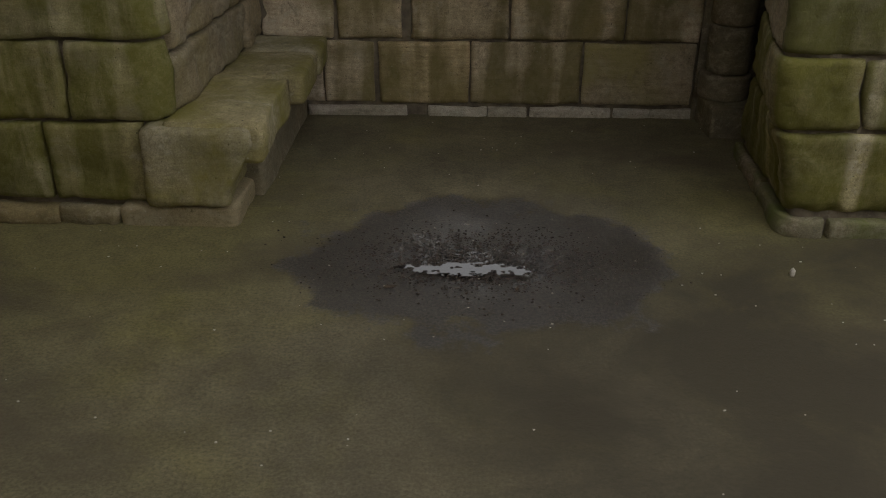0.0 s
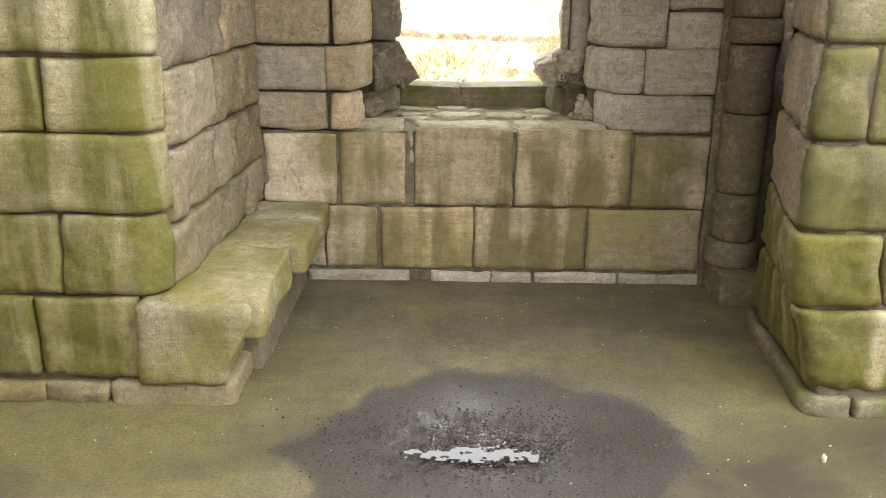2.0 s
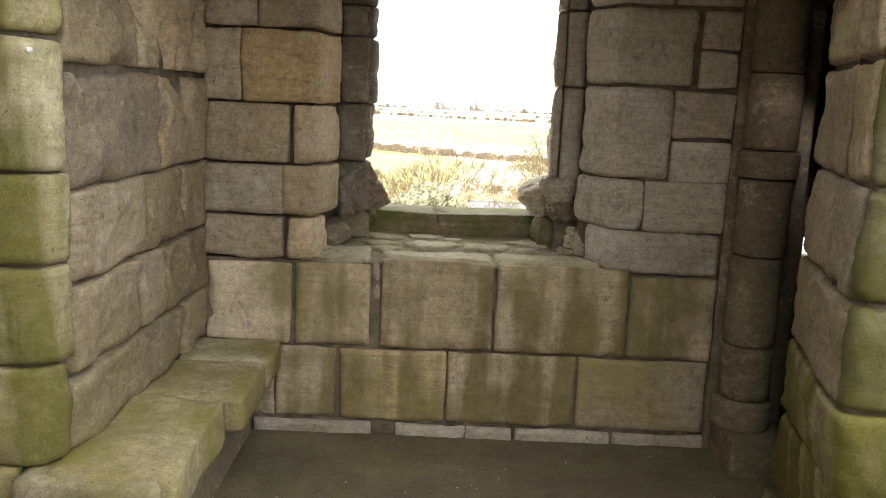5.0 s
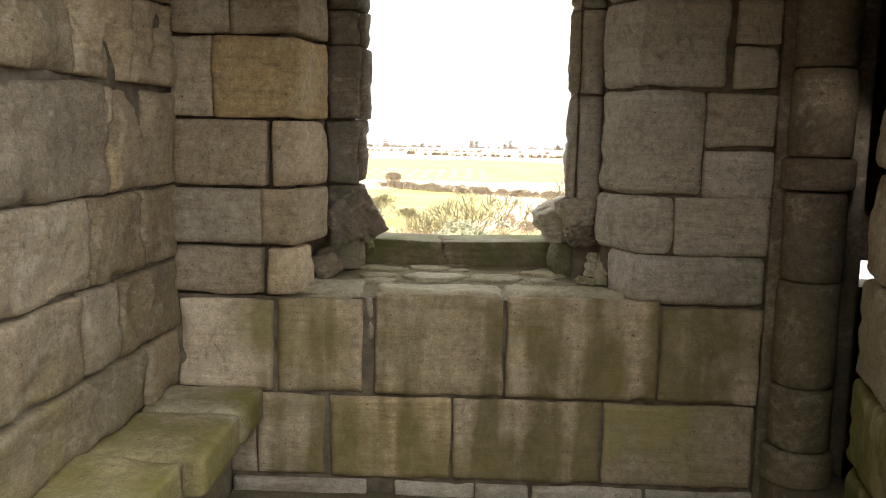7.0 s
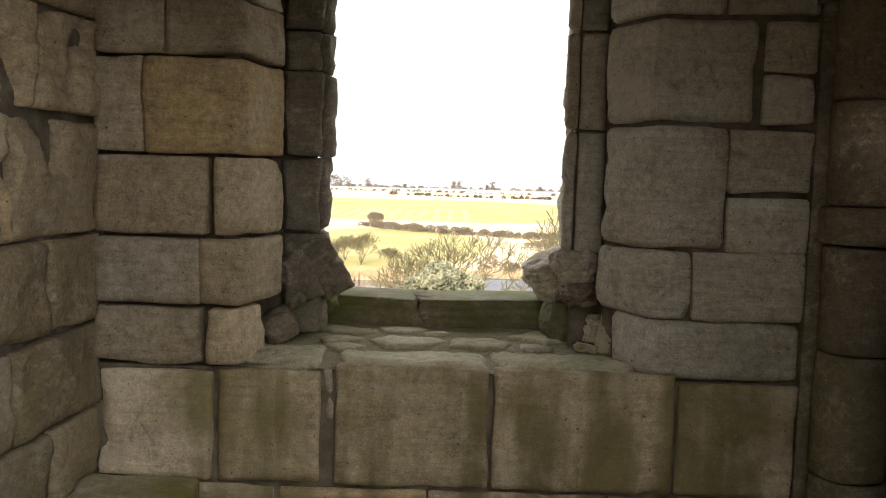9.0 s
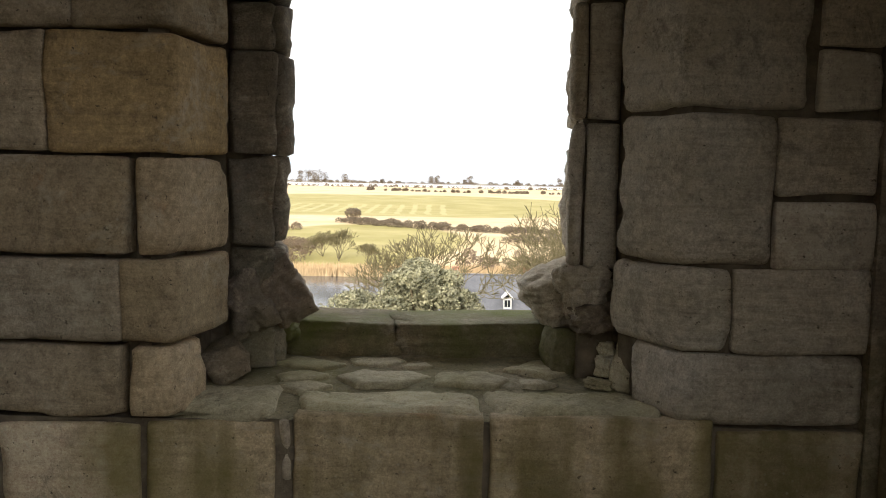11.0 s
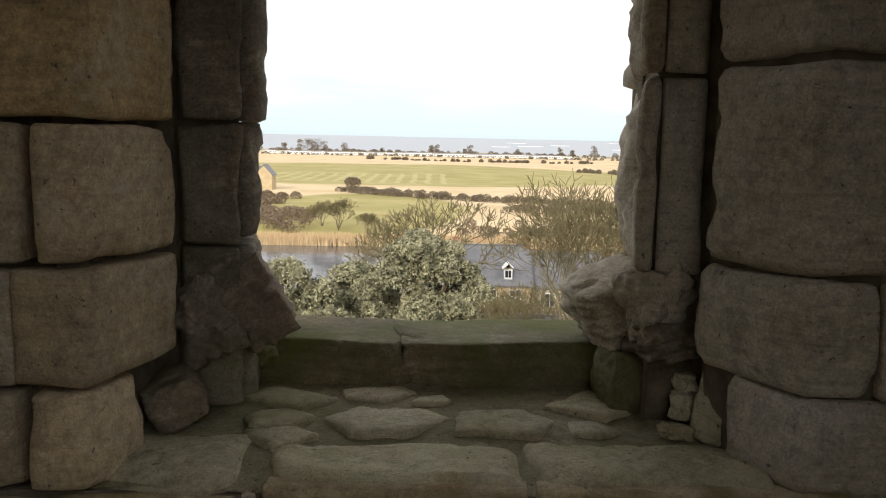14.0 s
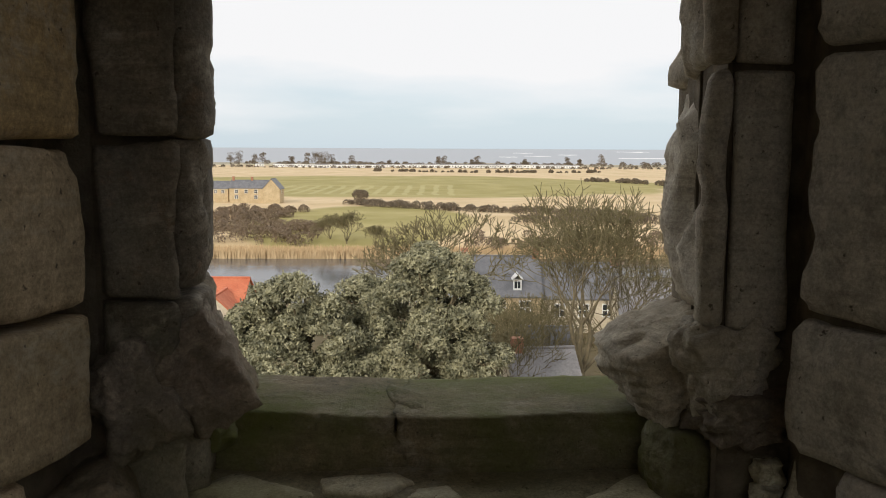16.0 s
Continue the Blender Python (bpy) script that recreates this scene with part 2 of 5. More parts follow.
def floor_mat():
    """Trodden earth and fine grit, green at the edges, dark and wet round the puddle."""
    m, n, l, p = mat("grit_floor")
    pos = position(n, l)
    sep = n.new("ShaderNodeSeparateXYZ")
    l.new(pos, sep.inputs[0])
    x, y = sep.outputs["X"], sep.outputs["Y"]
    c = mixc(n, l, ramp(n, l, tex(n, l, pos, 1.1, 6, 0.6), (0.36, 0.0), (0.66, 1.0)), (0.102, 0.088, 0.052), (0.178, 0.152, 0.088))
    green = ramp(n, l, tex(n, l, pos, 1.6, 5, 0.6, 0.4), (0.50, 0.0), (0.68, 0.6))
    side = ramp(n, l, math_(n, l, "ABSOLUTE", math_(n, l, "SUBTRACT", x, 0.05)), (0.55, 0.0), (1.0, 0.85))
    near = ramp(n, l, math_(n, l, "ABSOLUTE", math_(n, l, "SUBTRACT", y, 3.0)), (0.35, 1.0), (1.0, 0.25))
    c = mixc(n, l, math_(n, l, "MULTIPLY", math_(n, l, "ADD", green, math_(n, l, "MULTIPLY", side, near), 0.0, True), 0.75), c, (0.150, 0.132, 0.040))
    grit = tex(n, l, pos, 85, 4, 0.7)
    c = mixc(n, l, 0.5, c, ramp(n, l, grit, (0.25, 0.05), (0.75, 0.97)), "OVERLAY")
    c = mixc(n, l, 0.28, c, ramp(n, l, tex(n, l, pos, 9, 7, 0.7), (0.3, 0.12), (0.7, 0.9)), "OVERLAY")
    # wet patch: an uneven oval round (0.02, 2.78)
    ex = math_(n, l, "DIVIDE", math_(n, l, "SUBTRACT", x, 0.03), 0.78)
    ey = math_(n, l, "DIVIDE", math_(n, l, "SUBTRACT", y, 2.84), 0.60)
    rr = math_(n, l, "SQRT", math_(n, l, "ADD", math_(n, l, "MULTIPLY", ex, ex), math_(n, l, "MULTIPLY", ey, ey)))
    rr = math_(n, l, "ADD", rr, math_(n, l, "MULTIPLY_ADD", tex(n, l, pos, 2.6, 8, 0.7), 1.7, -0.85))
    wet = ramp(n, l, rr, (0.84, 1.0), (0.97, 0.0))
    damp = ramp(n, l, tex(n, l, position(n, l, (1, 1.6, 1)), 0.9, 5, 0.6, 0.3), (0.50, 0.0), (0.66, 0.75))
    c = mixc(n, l, damp, c, (0.075, 0.060, 0.036))
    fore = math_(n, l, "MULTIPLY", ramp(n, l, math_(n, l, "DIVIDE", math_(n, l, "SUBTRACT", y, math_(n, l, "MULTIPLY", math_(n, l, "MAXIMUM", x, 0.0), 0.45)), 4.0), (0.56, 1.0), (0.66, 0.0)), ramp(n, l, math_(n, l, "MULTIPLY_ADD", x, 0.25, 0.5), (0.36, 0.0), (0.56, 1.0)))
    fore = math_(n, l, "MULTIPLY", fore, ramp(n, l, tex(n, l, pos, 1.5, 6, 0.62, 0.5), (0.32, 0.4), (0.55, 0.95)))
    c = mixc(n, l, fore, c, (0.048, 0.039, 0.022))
    c = mixc(n, l, math_(n, l, "MULTIPLY", wet, 0.9), c, mixc(n, l, ramp(n, l, grit, (0.42, 0.0), (0.62, 1.0)), (0.006, 0.005, 0.0045), (0.075, 0.060, 0.048)))
    l.new(c, p.inputs["Base Color"])
    core = ramp(n, l, rr, (0.10, 1.0), (0.95, 0.0))
    r = math_(n, l, "SUBTRACT", 0.86, math_(n, l, "MULTIPLY", wet, 0.24))
    l.new(math_(n, l, "SUBTRACT", r, math_(n, l, "MULTIPLY", core, 0.46)), p.inputs["Roughness"])
    l.new(math_(n, l, "MULTIPLY_ADD", wet, 0.5, 0.5), p.inputs["Specular IOR Level"])
    nrm = bump(n, l, tex(n, l, pos, 9, 4), 0.25, 0.02)
    fine = node(n, "ShaderNodeBump", Distance=0.007)
    l.new(math_(n, l, "MULTIPLY_ADD", core, -0.54, 0.72), fine.inputs["Strength"])
    l.new(tex(n, l, pos, 70, 5, 0.7), fine.inputs["Height"])
    l.new(nrm, fine.inputs["Normal"])
    nrm = fine.outputs["Normal"]
    l.new(nrm, p.inputs["Normal"])
    return m


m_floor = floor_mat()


def plain(name, a, b, scale=3.0, rough=0.8, bumpy=0.3, dist=0.02, metal=0.0):
    """Two tones mottled at two scales, with a little relief."""
    m, n, l, p = mat(name)
    pos = position(n, l)
    c = mixc(n, l, ramp(n, l, tex(n, l, pos, scale, 5, 0.6), (0.35, 0.0), (0.68, 1.0)), a, b)
    c = mixc(n, l, 0.3, c, ramp(n, l, tex(n, l, pos, scale * 11, 3), (0.25, 0.15), (0.75, 0.9)), "OVERLAY")
    l.new(c, p.inputs["Base Color"])
    p.inputs["Roughness"].default_value, p.inputs["Metallic"].default_value = rough, metal
    if bumpy:
        l.new(bump(n, l, tex(n, l, pos, scale * 6, 4), bumpy, dist), p.inputs["Normal"])
    return m


def leaf_mat(name, a, b, shade_scale=0.0):
    m, n, l, p = mat(name)
    g = n.new("ShaderNodeNewGeometry")
    f = g.outputs["Random Per Island"]
    if shade_scale:
        clump = ramp(n, l, tex(n, l, position(n, l), shade_scale, 3), (0.38, 0.0), (0.62, 1.0))
        f = math_(n, l, "MULTIPLY_ADD", f, 0.45, math_(n, l, "MULTIPLY", clump, 0.55))
    l.new(mixc(n, l, f, a, b), p.inputs["Base Color"])
    p.inputs["Roughness"].default_value = 0.55
    p.inputs["Specular IOR Level"].default_value = 0.45
    return m


m_slate = plain("slate_roof", (0.12, 0.12, 0.13), (0.19, 0.19, 0.20), 0.8, 0.5, 0.2)
m_slate_pale = plain("weathered_slate_roof", (0.19, 0.18, 0.18), (0.27, 0.255, 0.25), 0.7, 0.6, 0.2)
m_pantile = plain("red_pantile_roof", (0.50, 0.13, 0.06), (0.60, 0.20, 0.10), 0.8, 0.7, 0.2)
m_house = plain("house_sandstone", (0.44, 0.34, 0.20), (0.54, 0.43, 0.27), 0.6, 0.85, 0.2)
m_house_pale = plain("pale_stone", (0.55, 0.47, 0.35), (0.62, 0.55, 0.43), 0.6, 0.85, 0.2)
m_white = plain("white_paint", (0.76, 0.76, 0.75), (0.82, 0.82, 0.8), 1.5, 0.5, 0.05)
m_brick = plain("brick_chimney", (0.33, 0.15, 0.09), (0.40, 0.21, 0.13), 1.5, 0.85, 0.2)
m_bark = plain("grey_brown_bark", (0.13, 0.105, 0.065), (0.22, 0.18, 0.105), 2.0, 0.9, 0.5, 0.05)
m_twig = plain("mossy_bark", (0.13, 0.108, 0.05), (0.22, 0.185, 0.095), 1.2, 0.9, 0.2, 0.05)
# leaf tones span shadow to highlight, so crown light is partly in the colour
m_leaf = leaf_mat("holm_oak_leaf", (0.038, 0.043, 0.02), (0.50, 0.47, 0.29), 1.6)
m_scrub = leaf_mat("scrub_leaf", (0.13, 0.092, 0.058), (0.27, 0.195, 0.125))
m_hedge = leaf_mat("hedge_leaf", (0.10, 0.076, 0.050), (0.21, 0.16, 0.105))
m_reed = leaf_mat("reed_blade", (0.42, 0.29, 0.15), (0.60, 0.44, 0.25))
m_glass = plain("dark_window_glass", (0.03, 0.035, 0.04), (0.05, 0.055, 0.06), 1.0, 0.12, 0.0)


def ground_mat():
    """Grass pasture, winter stubble and pale dune sand in broad fields."""
    m, n, l, p = mat("pasture")
    pos = position(n, l)
    sep = n.new("ShaderNodeSeparateXYZ")
    l.new(pos, sep.inputs[0])
    x, y = sep.outputs["X"], sep.outputs["Y"]
    broad = tex(n, l, position(n, l, (1.0, 0.55, 1.0)), 0.012, 5, 0.55, 0.5)
    grass = mixc(n, l, ramp(n, l, tex(n, l, pos, 0.06, 5), (0.35, 0.0), (0.68, 1.0)), (0.29, 0.25, 0.075), (0.40, 0.335, 0.13))
    straw = mixc(n, l, ramp(n, l, tex(n, l, pos, 0.05, 5), (0.35, 0.0), (0.68, 1.0)), (0.54, 0.40, 0.22), (0.68, 0.53, 0.33))
    # big green field beyond the river: an oval, with straw round it
    fx = math_(n, l, "DIVIDE", math_(n, l, "SUBTRACT", x, -30.0), 170.0)
    fy = math_(n, l, "DIVIDE", math_(n, l, "SUBTRACT", y, 500.0), 150.0)
    far = math_(n, l, "ADD", math_(n, l, "MULTIPLY", fx, fx), math_(n, l, "MULTIPLY", fy, fy))
    far = math_(n, l, "ADD", far, math_(n, l, "MULTIPLY_ADD", broad, 0.7, -0.35))
    ox = math_(n, l, "DIVIDE", math_(n, l, "SUBTRACT", x, -22.0), 34.0)
    oy = math_(n, l, "DIVIDE", math_(n, l, "SUBTRACT", y, 246.0), 68.0)
    mid = math_(n, l, "ADD", math_(n, l, "MULTIPLY", ox, ox), math_(n, l, "MULTIPLY", oy, oy))
    mid = math_(n, l, "ADD", mid, math_(n, l, "MULTIPLY_ADD", broad, 1.0, -0.5))
    g = math_(n, l, "MAXIMUM", ramp(n, l, far, (0.86, 1.0), (0.98, 0.0)), ramp(n, l, mid, (0.8, 1.0), (1.0, 0.0)))
    c = mixc(n, l, g, straw, grass)
    c = mixc(n, l, ramp(n, l, tex(n, l, pos, 0.09, 6, 0.65), (0.58, 0.0), (0.75, 0.5)), c, (0.20, 0.135, 0.07))
    # ploughed stripes in the far field
    rig = n.new("ShaderNodeTexWave")
    rig.bands_direction = "X"
    rig.inputs["Scale"].default_value, rig.inputs["Distortion"].default_value = 0.045, 1.5
    l.new(pos, rig.inputs["Vector"])
    bx = math_(n, l, "LESS_THAN", math_(n, l, "ABSOLUTE", math_(n, l, "SUBTRACT", x, -48.0)), 55.0)
    by = math_(n, l, "LESS_THAN", math_(n, l, "ABSOLUTE", math_(n, l, "SUBTRACT", y, 430.0)), 42.0)
    c = mixc(n, l, math_(n, l, "MULTIPLY", math_(n, l, "MULTIPLY", bx, by), math_(n, l, "MULTIPLY", ramp(n, l, rig.outputs["Fac"], (0.55, 0.0), (0.85, 1.0)), 0.45)), c, (0.50, 0.44, 0.22))
    near = ramp(n, l, math_(n, l, "DIVIDE", y, 130.0), (0.75, 1.0), (0.95, 0.0))
    c = mixc(n, l, near, c, mixc(n, l, tex(n, l, pos, 0.6, 5), (0.10, 0.08, 0.035), (0.20, 0.15, 0.075)))
    dune = ramp(n, l, math_(n, l, "DIVIDE", y, 1300.0), (0.74, 0.0), (0.8, 1.0))
    c = mixc(n, l, dune, c, mixc(n, l, ramp(n, l, tex(n, l, position(n, l, (1, 0.3, 1)), 0.03, 5), (0.4, 0.0), (0.6, 1.0)), (0.47, 0.41, 0.29), (0.28, 0.25, 0.17)))
    l.new(c, p.inputs["Base Color"])
    p.inputs["Roughness"].default_value = 0.95
    l.new(bump(n, l, tex(n, l, pos, 1.5, 5), 0.5, 0.2), p.inputs["Normal"])
    return m


m_ground = ground_mat()


def water_mat(name, tone, rough, scale, strength, dist, stretch=(1, 1, 1), ior=1.33):
    m, n, l, p = mat(name)
    p.inputs["Base Color"].default_value = (*tone, 1)
    p.inputs["Roughness"].default_value = rough
    p.inputs["IOR"].default_value = ior
    l.new(bump(n, l, tex(n, l, position(n, l, stretch), scale, 4), strength, dist), p.inputs["Normal"])
    return m


m_river = water_mat("river_water", (0.055, 0.06, 0.07), 0.12, 0.5, 0.35, 0.1, (0.4, 1, 1))
m_sea = water_mat("sea_water", (0.40, 0.42, 0.45), 0.6, 0.02, 0.2, 1.0)
m_puddle = water_mat("puddle_water", (0.015, 0.013, 0.012), 0.03, 12, 0.02, 0.003, (1, 1, 1), 1.5)


# ---- mesh helpers ----
def mesh_object(name, verts, faces, material, parent=None, label="", smooth=True):
    me = bpy.data.meshes.new(name)
    me.from_pydata([tuple(v) for v in verts], [], faces)
    me.materials.append(material)
    if smooth:
        me.polygons.foreach_set("use_smooth", [True] * len(me.polygons))
    me.update()
    ob = new(name, me)
    if parent:
        ob.parent = parent
    if label:
        ob["label"] = label
    return ob


def part(name, bm, material, parent, label=""):
    me = bpy.data.meshes.new(name)
    bm.to_mesh(me)
    bm.free()
    me.materials.append(material)
    ob = new(name, me)
    ob.parent = parent
    if label:
        ob["label"] = label
    return ob


def box_bm(x0, x1, y0, y1, z0, z1, bevel=0.0):
    bm = bmesh.new()
    bmesh.ops.create_cube(bm, size=1)
    for v in bm.verts:
        v.co = Vector((x0 + (v.co.x + 0.5) * (x1 - x0), y0 + (v.co.y + 0.5) * (y1 - y0), z0 + (v.co.z + 0.5) * (z1 - z0)))
    if bevel:
        bmesh.ops.bevel(bm, geom=bm.edges[:], offset=bevel, segments=2, affect="EDGES", profile=0.5)
    return bm


def structure(name, x0, x1, y0, y1, z0, z1, material, label, category):
    me = bpy.data.meshes.new(name)
    bm = box_bm(x0, x1, y0, y1, z0, z1)
    bm.to_mesh(me)
    bm.free()
    me.materials.append(material)
    return tagged(new(name, me), label, category, kind="structure")


class Line:
    """A wall's line in plan: s metres along it gives a place and the way out of the wall (to the right of the way along)."""

    def __init__(self, points, lean=None):
        pts = [Vector((x, y, 0)) for x, y, r in points]
        dense = [pts[0]]
        for i in range(1, len(points) - 1):
            r = points[i][2]
            a, b, c = pts[i - 1], pts[i], pts[i + 1]
            u, w = (a - b).normalized(), (c - b).normalized()
            if r <= 0:
                dense += [b + u * 0.004, b + w * 0.004]
                continue
            k = min(r, 0.45 * (a - b).length, 0.45 * (c - b).length)
            p0, p1 = b + u * k, b + w * k
            dense += [(1 - t) ** 2 * p0 + 2 * t * (1 - t) * b + t * t * p1 for t in [j / 6 for j in range(7)]]
        dense.append(pts[-1])
        self.p = dense
        self.s = [0.0]
        for a, b in zip(dense, dense[1:]):
            self.s.append(self.s[-1] + (b - a).length)
        seg = [(b - a).normalized() for a, b in zip(dense, dense[1:])]
        self.t = [seg[0]] + [(a + b).normalized() for a, b in zip(seg, seg[1:])] + [seg[-1]]
        self.lean = lean

    def near(self, x, y):
        """The length along the line that lies nearest to (x, y)."""
        best = min((((a + (b - a) * (k / 20)) - Vector((x, y, 0))).length, s + (b - a).length * k / 20) for a, b, s in zip(self.p, self.p[1:], self.s) for k in range(21))
        return best[1]

    def at(self, s, z, d):
        i = max(0, min(len(self.p) - 2, sum(1 for q in self.s[1:-1] if q <= s)))
        f = (s - self.s[i]) / max(1e-6, self.s[i + 1] - self.s[i])
        p = self.p[i].lerp(self.p[i + 1], f)
        t = self.t[i].lerp(self.t[i + 1], max(0, min(1, f))).normalized()
        out = Vector((t.y, -t.x, 0))
        v = p + out * d + Vector((0, 0, z))
        return v + self.lean(p, z) if self.lean else v


def rect_stone(name, place, u0, u1, v0, v1, material, parent, seed, proud=0.012, r=0.012, rough=0.006, depth=0.07, res=0.018, hollow=0.0, wob=0.004):
    """One dressed block with worn arrises: a rounded, uneven face on a skirt that runs back into the wall."""
    nu = max(5, min(40, int((u1 - u0) / res)))
    nv = max(5, min(40, int((v1 - v0) / res)))

    def steps(a, b, k):
        e = min(0.007, (b - a) * 0.1)
        return [a, a + e] + [a + e + (b - a - 2 * e) * i / (k - 2) for i in range(1, k - 2)] + [b - e, b]

    us, vs = steps(u0, u1, nu), steps(v0, v1, nv)
    verts, faces = [], []
    o = Vector((seed * 3.17, seed * 1.31, seed * 2.03))
    rr = min(r, 0.4 * (u1 - u0), 0.4 * (v1 - v0))
    for v in vs:
        for u in us:
            eu, ev = min(u - u0, u1 - u), min(v - v0, v1 - v)
            q = math.hypot(max(0.0, rr - eu), max(0.0, rr - ev)) / rr
            drop = rr * (1 - math.sqrt(max(0.0, 1 - min(1, q) ** 2))) + max(0.0, q - 1) * rr * 1.2
            e = min(eu, ev)
            if e < 0.06:
                drop += (1 - e / 0.06) * 0.075 * max(0.0, noise.noise(Vector((u * 8.5, v * 8.5, 17)) + o) - 0.27)
            pn = Vector((u * 7, v * 7, 0)) + o
            h = noise.noise(pn * 0.8) * rough * 1.3 + noise.noise(pn * 3.1) * rough * 0.6 + noise.noise(pn * 6.3) * rough * 0.5
            if hollow:
                h -= hollow * max(0.0, noise.noise(pn * 0.9 + Vector((4, 4, 0))) * 1.8) ** 1.3
            w = Vector((u * 5, v * 5, 9)) + o
            edge = 1.0 if (eu < 0.03 or ev < 0.03) else 0.4
            du, dv = noise.noise(w) * wob * edge * 1.6, noise.noise(w + Vector((31, 7, 2))) * wob * edge * 1.6
            cu = (1 if u < (u0 + u1) / 2 else -1) * max(0.0, q - 1) * rr * 0.55
            cv = (1 if v < (v0 + v1) / 2 else -1) * max(0.0, q - 1) * rr * 0.55
            verts.append(place(u + du + cu, v + dv + cv, proud - drop + h))
    n_u, n_v = len(us), len(vs)
    for j in range(n_v - 1):
        for i in range(n_u - 1):
            a = j * n_u + i
            faces.append((a, a + 1, a + n_u + 1, a + n_u))
    ring = [i for i in range(n_u)] + [j * n_u + n_u - 1 for j in range(1, n_v)] + [(n_v - 1) * n_u + i for i in range(n_u - 2, -1, -1)] + [j * n_u for j in range(n_v - 2, 0, -1)]
    base = len(verts)
    for k in ring:
        i, j = k % n_u, k // n_u
        verts.append(place(us[i] + (0.004 if i == 0 else -0.004 if i == n_u - 1 else 0), vs[j] + (0.004 if j == 0 else -0.004 if j == n_v - 1 else 0), -depth))
    for k in range(len(ring)):
        k2 = (k + 1) % len(ring)
        faces.append((ring[k], base + k, base + k2, ring[k2]))
    return mesh_object(name, verts, faces, material, parent)


def strip_wall(name, line, s0, s1, z0, z1, d_front, d_back, material, label, category, step=0.06):
    """The mortar core of a wall along its line, with rough faces."""
    k = max(2, int((s1 - s0) / step))
    kz = max(2, int((z1 - z0) / 0.12))
    ss = sorted(set([s0 + (s1 - s0) * i / k for i in range(k + 1)] + [s for s in line.s if s0 < s < s1]))
    zs = [z0 + (z1 - z0) * j / kz for j in range(kz + 1)]
    verts, faces, n = [], [], len(ss)
    for d in (d_front, d_back):
        for z in zs:
            for s in ss:
                verts.append(line.at(s, z, d))
    m = n * len(zs)
    for j in range(len(zs) - 1):
        for i in range(n - 1):
            a = j * n + i
            faces += [(a, a + 1, a + n + 1, a + n), (m + a, m + a + n, m + a + n + 1, m + a + 1)]
    for i in range(n - 1):
        t = (len(zs) - 1) * n + i
        faces += [(i, m + i, m + i + 1, i + 1), (t, t + 1, m + t + 1, m + t)]
    for j in range(len(zs) - 1):
        a, b = j * n, j * n + n - 1
        faces += [(a, a + n, m + a + n, m + a), (b, m + b, m + b + n, b + n)]
    return tagged(mesh_object(name, verts, faces, material, smooth=False), label, category, kind="structure")


def rock(name, centre, size, material, seed, parent=None, rough=0.25, turn=0.0, sub=3, flat=0.0, tilt=0.0, boxy=0.45, beds=0.0):
    """A broken lump of stone: angular, pitted, with ledges where its beds have split."""
    bm = bmesh.new()
    bmesh.ops.create_icosphere(bm, subdivisions=sub, radius=1)
    o = Vector((seed * 5.1, seed * 2.7, seed * 1.9))
    rot = Matrix.Rotation(turn, 3, "Z") @ Matrix.Rotation(tilt, 3, "Y")
    for v in bm.verts:
        c = v.co.normalized()
        k = max(abs(c.x), abs(c.y), abs(c.z))
        n0 = c.copy()
        ridge = 1 - 2 * abs(noise.noise(n0 * 1.7 + o * 1.3))
        c = c.lerp(c / k, boxy) * (1 + rough * noise.noise(n0 * 1.4 + o) + rough * 0.45 * ridge + rough * 0.35 * noise.noise(n0 * 4.3 + o) + rough * 0.2 * noise.noise(n0 * 9 + o))
        if beds:
            q = (c.z * 3.1 + 0.5 * noise.noise(n0 * 1.1 + o)) % 1.0
            c *= 1 - beds * max(0.0, 1 - abs(q - 0.5) * 7)
        if flat and c.z > flat:
            c.z = flat + (c.z - flat) * 0.25
        v.co = rot @ Vector((c.x * size[0], c.y * size[1], c.z * size[2])) + Vector(centre)
    me = bpy.data.meshes.new(name)
    bm.to_mesh(me)
    bm.free()
    me.polygons.foreach_set("use_smooth", [True] * len(me.polygons))
    me.materials.append(material)
    ob = new(name, me)
    if parent:
        ob.parent = parent
    return ob


# ---- the hall: floor, rough walls behind the camera ----
def floor_sheet():
    verts, faces = [], []
    xs = [-4 + 8 * i / 160 for i in range(161)]
    ys = [-3.2 + 8.9 * j / 180 for j in range(181)]
    for y in ys:
        for x in xs:
            z = 0.006 * noise.noise(Vector((x * 1.5, y * 1.5, 0))) + 0.0025 * noise.noise(Vector((x * 7, y * 7, 3)))
            z -= 0.012 * math.exp(-((x / 0.45) ** 2 + ((y - 2.74) / 0.16) ** 2))
            verts.append((x, y, z))
    n = len(xs)
    for j in range(len(ys) - 1):
        for i in range(n - 1):
            a = j * n + i
            faces.append((a, a + 1, a + n + 1, a + n))
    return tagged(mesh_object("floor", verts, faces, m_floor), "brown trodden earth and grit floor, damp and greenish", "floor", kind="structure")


floor_sheet()
structure("floor_slab", -4.4, 4.4, -3.6, 5.6, -0.6, -0.05, m_mortar, "stone footing under the earth floor", "footing")
structure("wall_south", -4.4, 4.4, -3.6, -3.2, -0.05, 4.4, m_grey, "unseen rough stone wall closing the hall", "wall")
structure("wall_west", -4.4, -4.0, -3.2, 3.3, -0.05, 4.4, m_grey, "unseen rough stone wall closing the hall", "wall")
# unseen slab, its edge set to cut sun and sky light from the west
structure("ceiling_hall", -4.4, -0.88, -3.6, 3.05, 4.4, 4.6, m_grey, "unseen slab added to block light over the hall's west half", "ceiling")
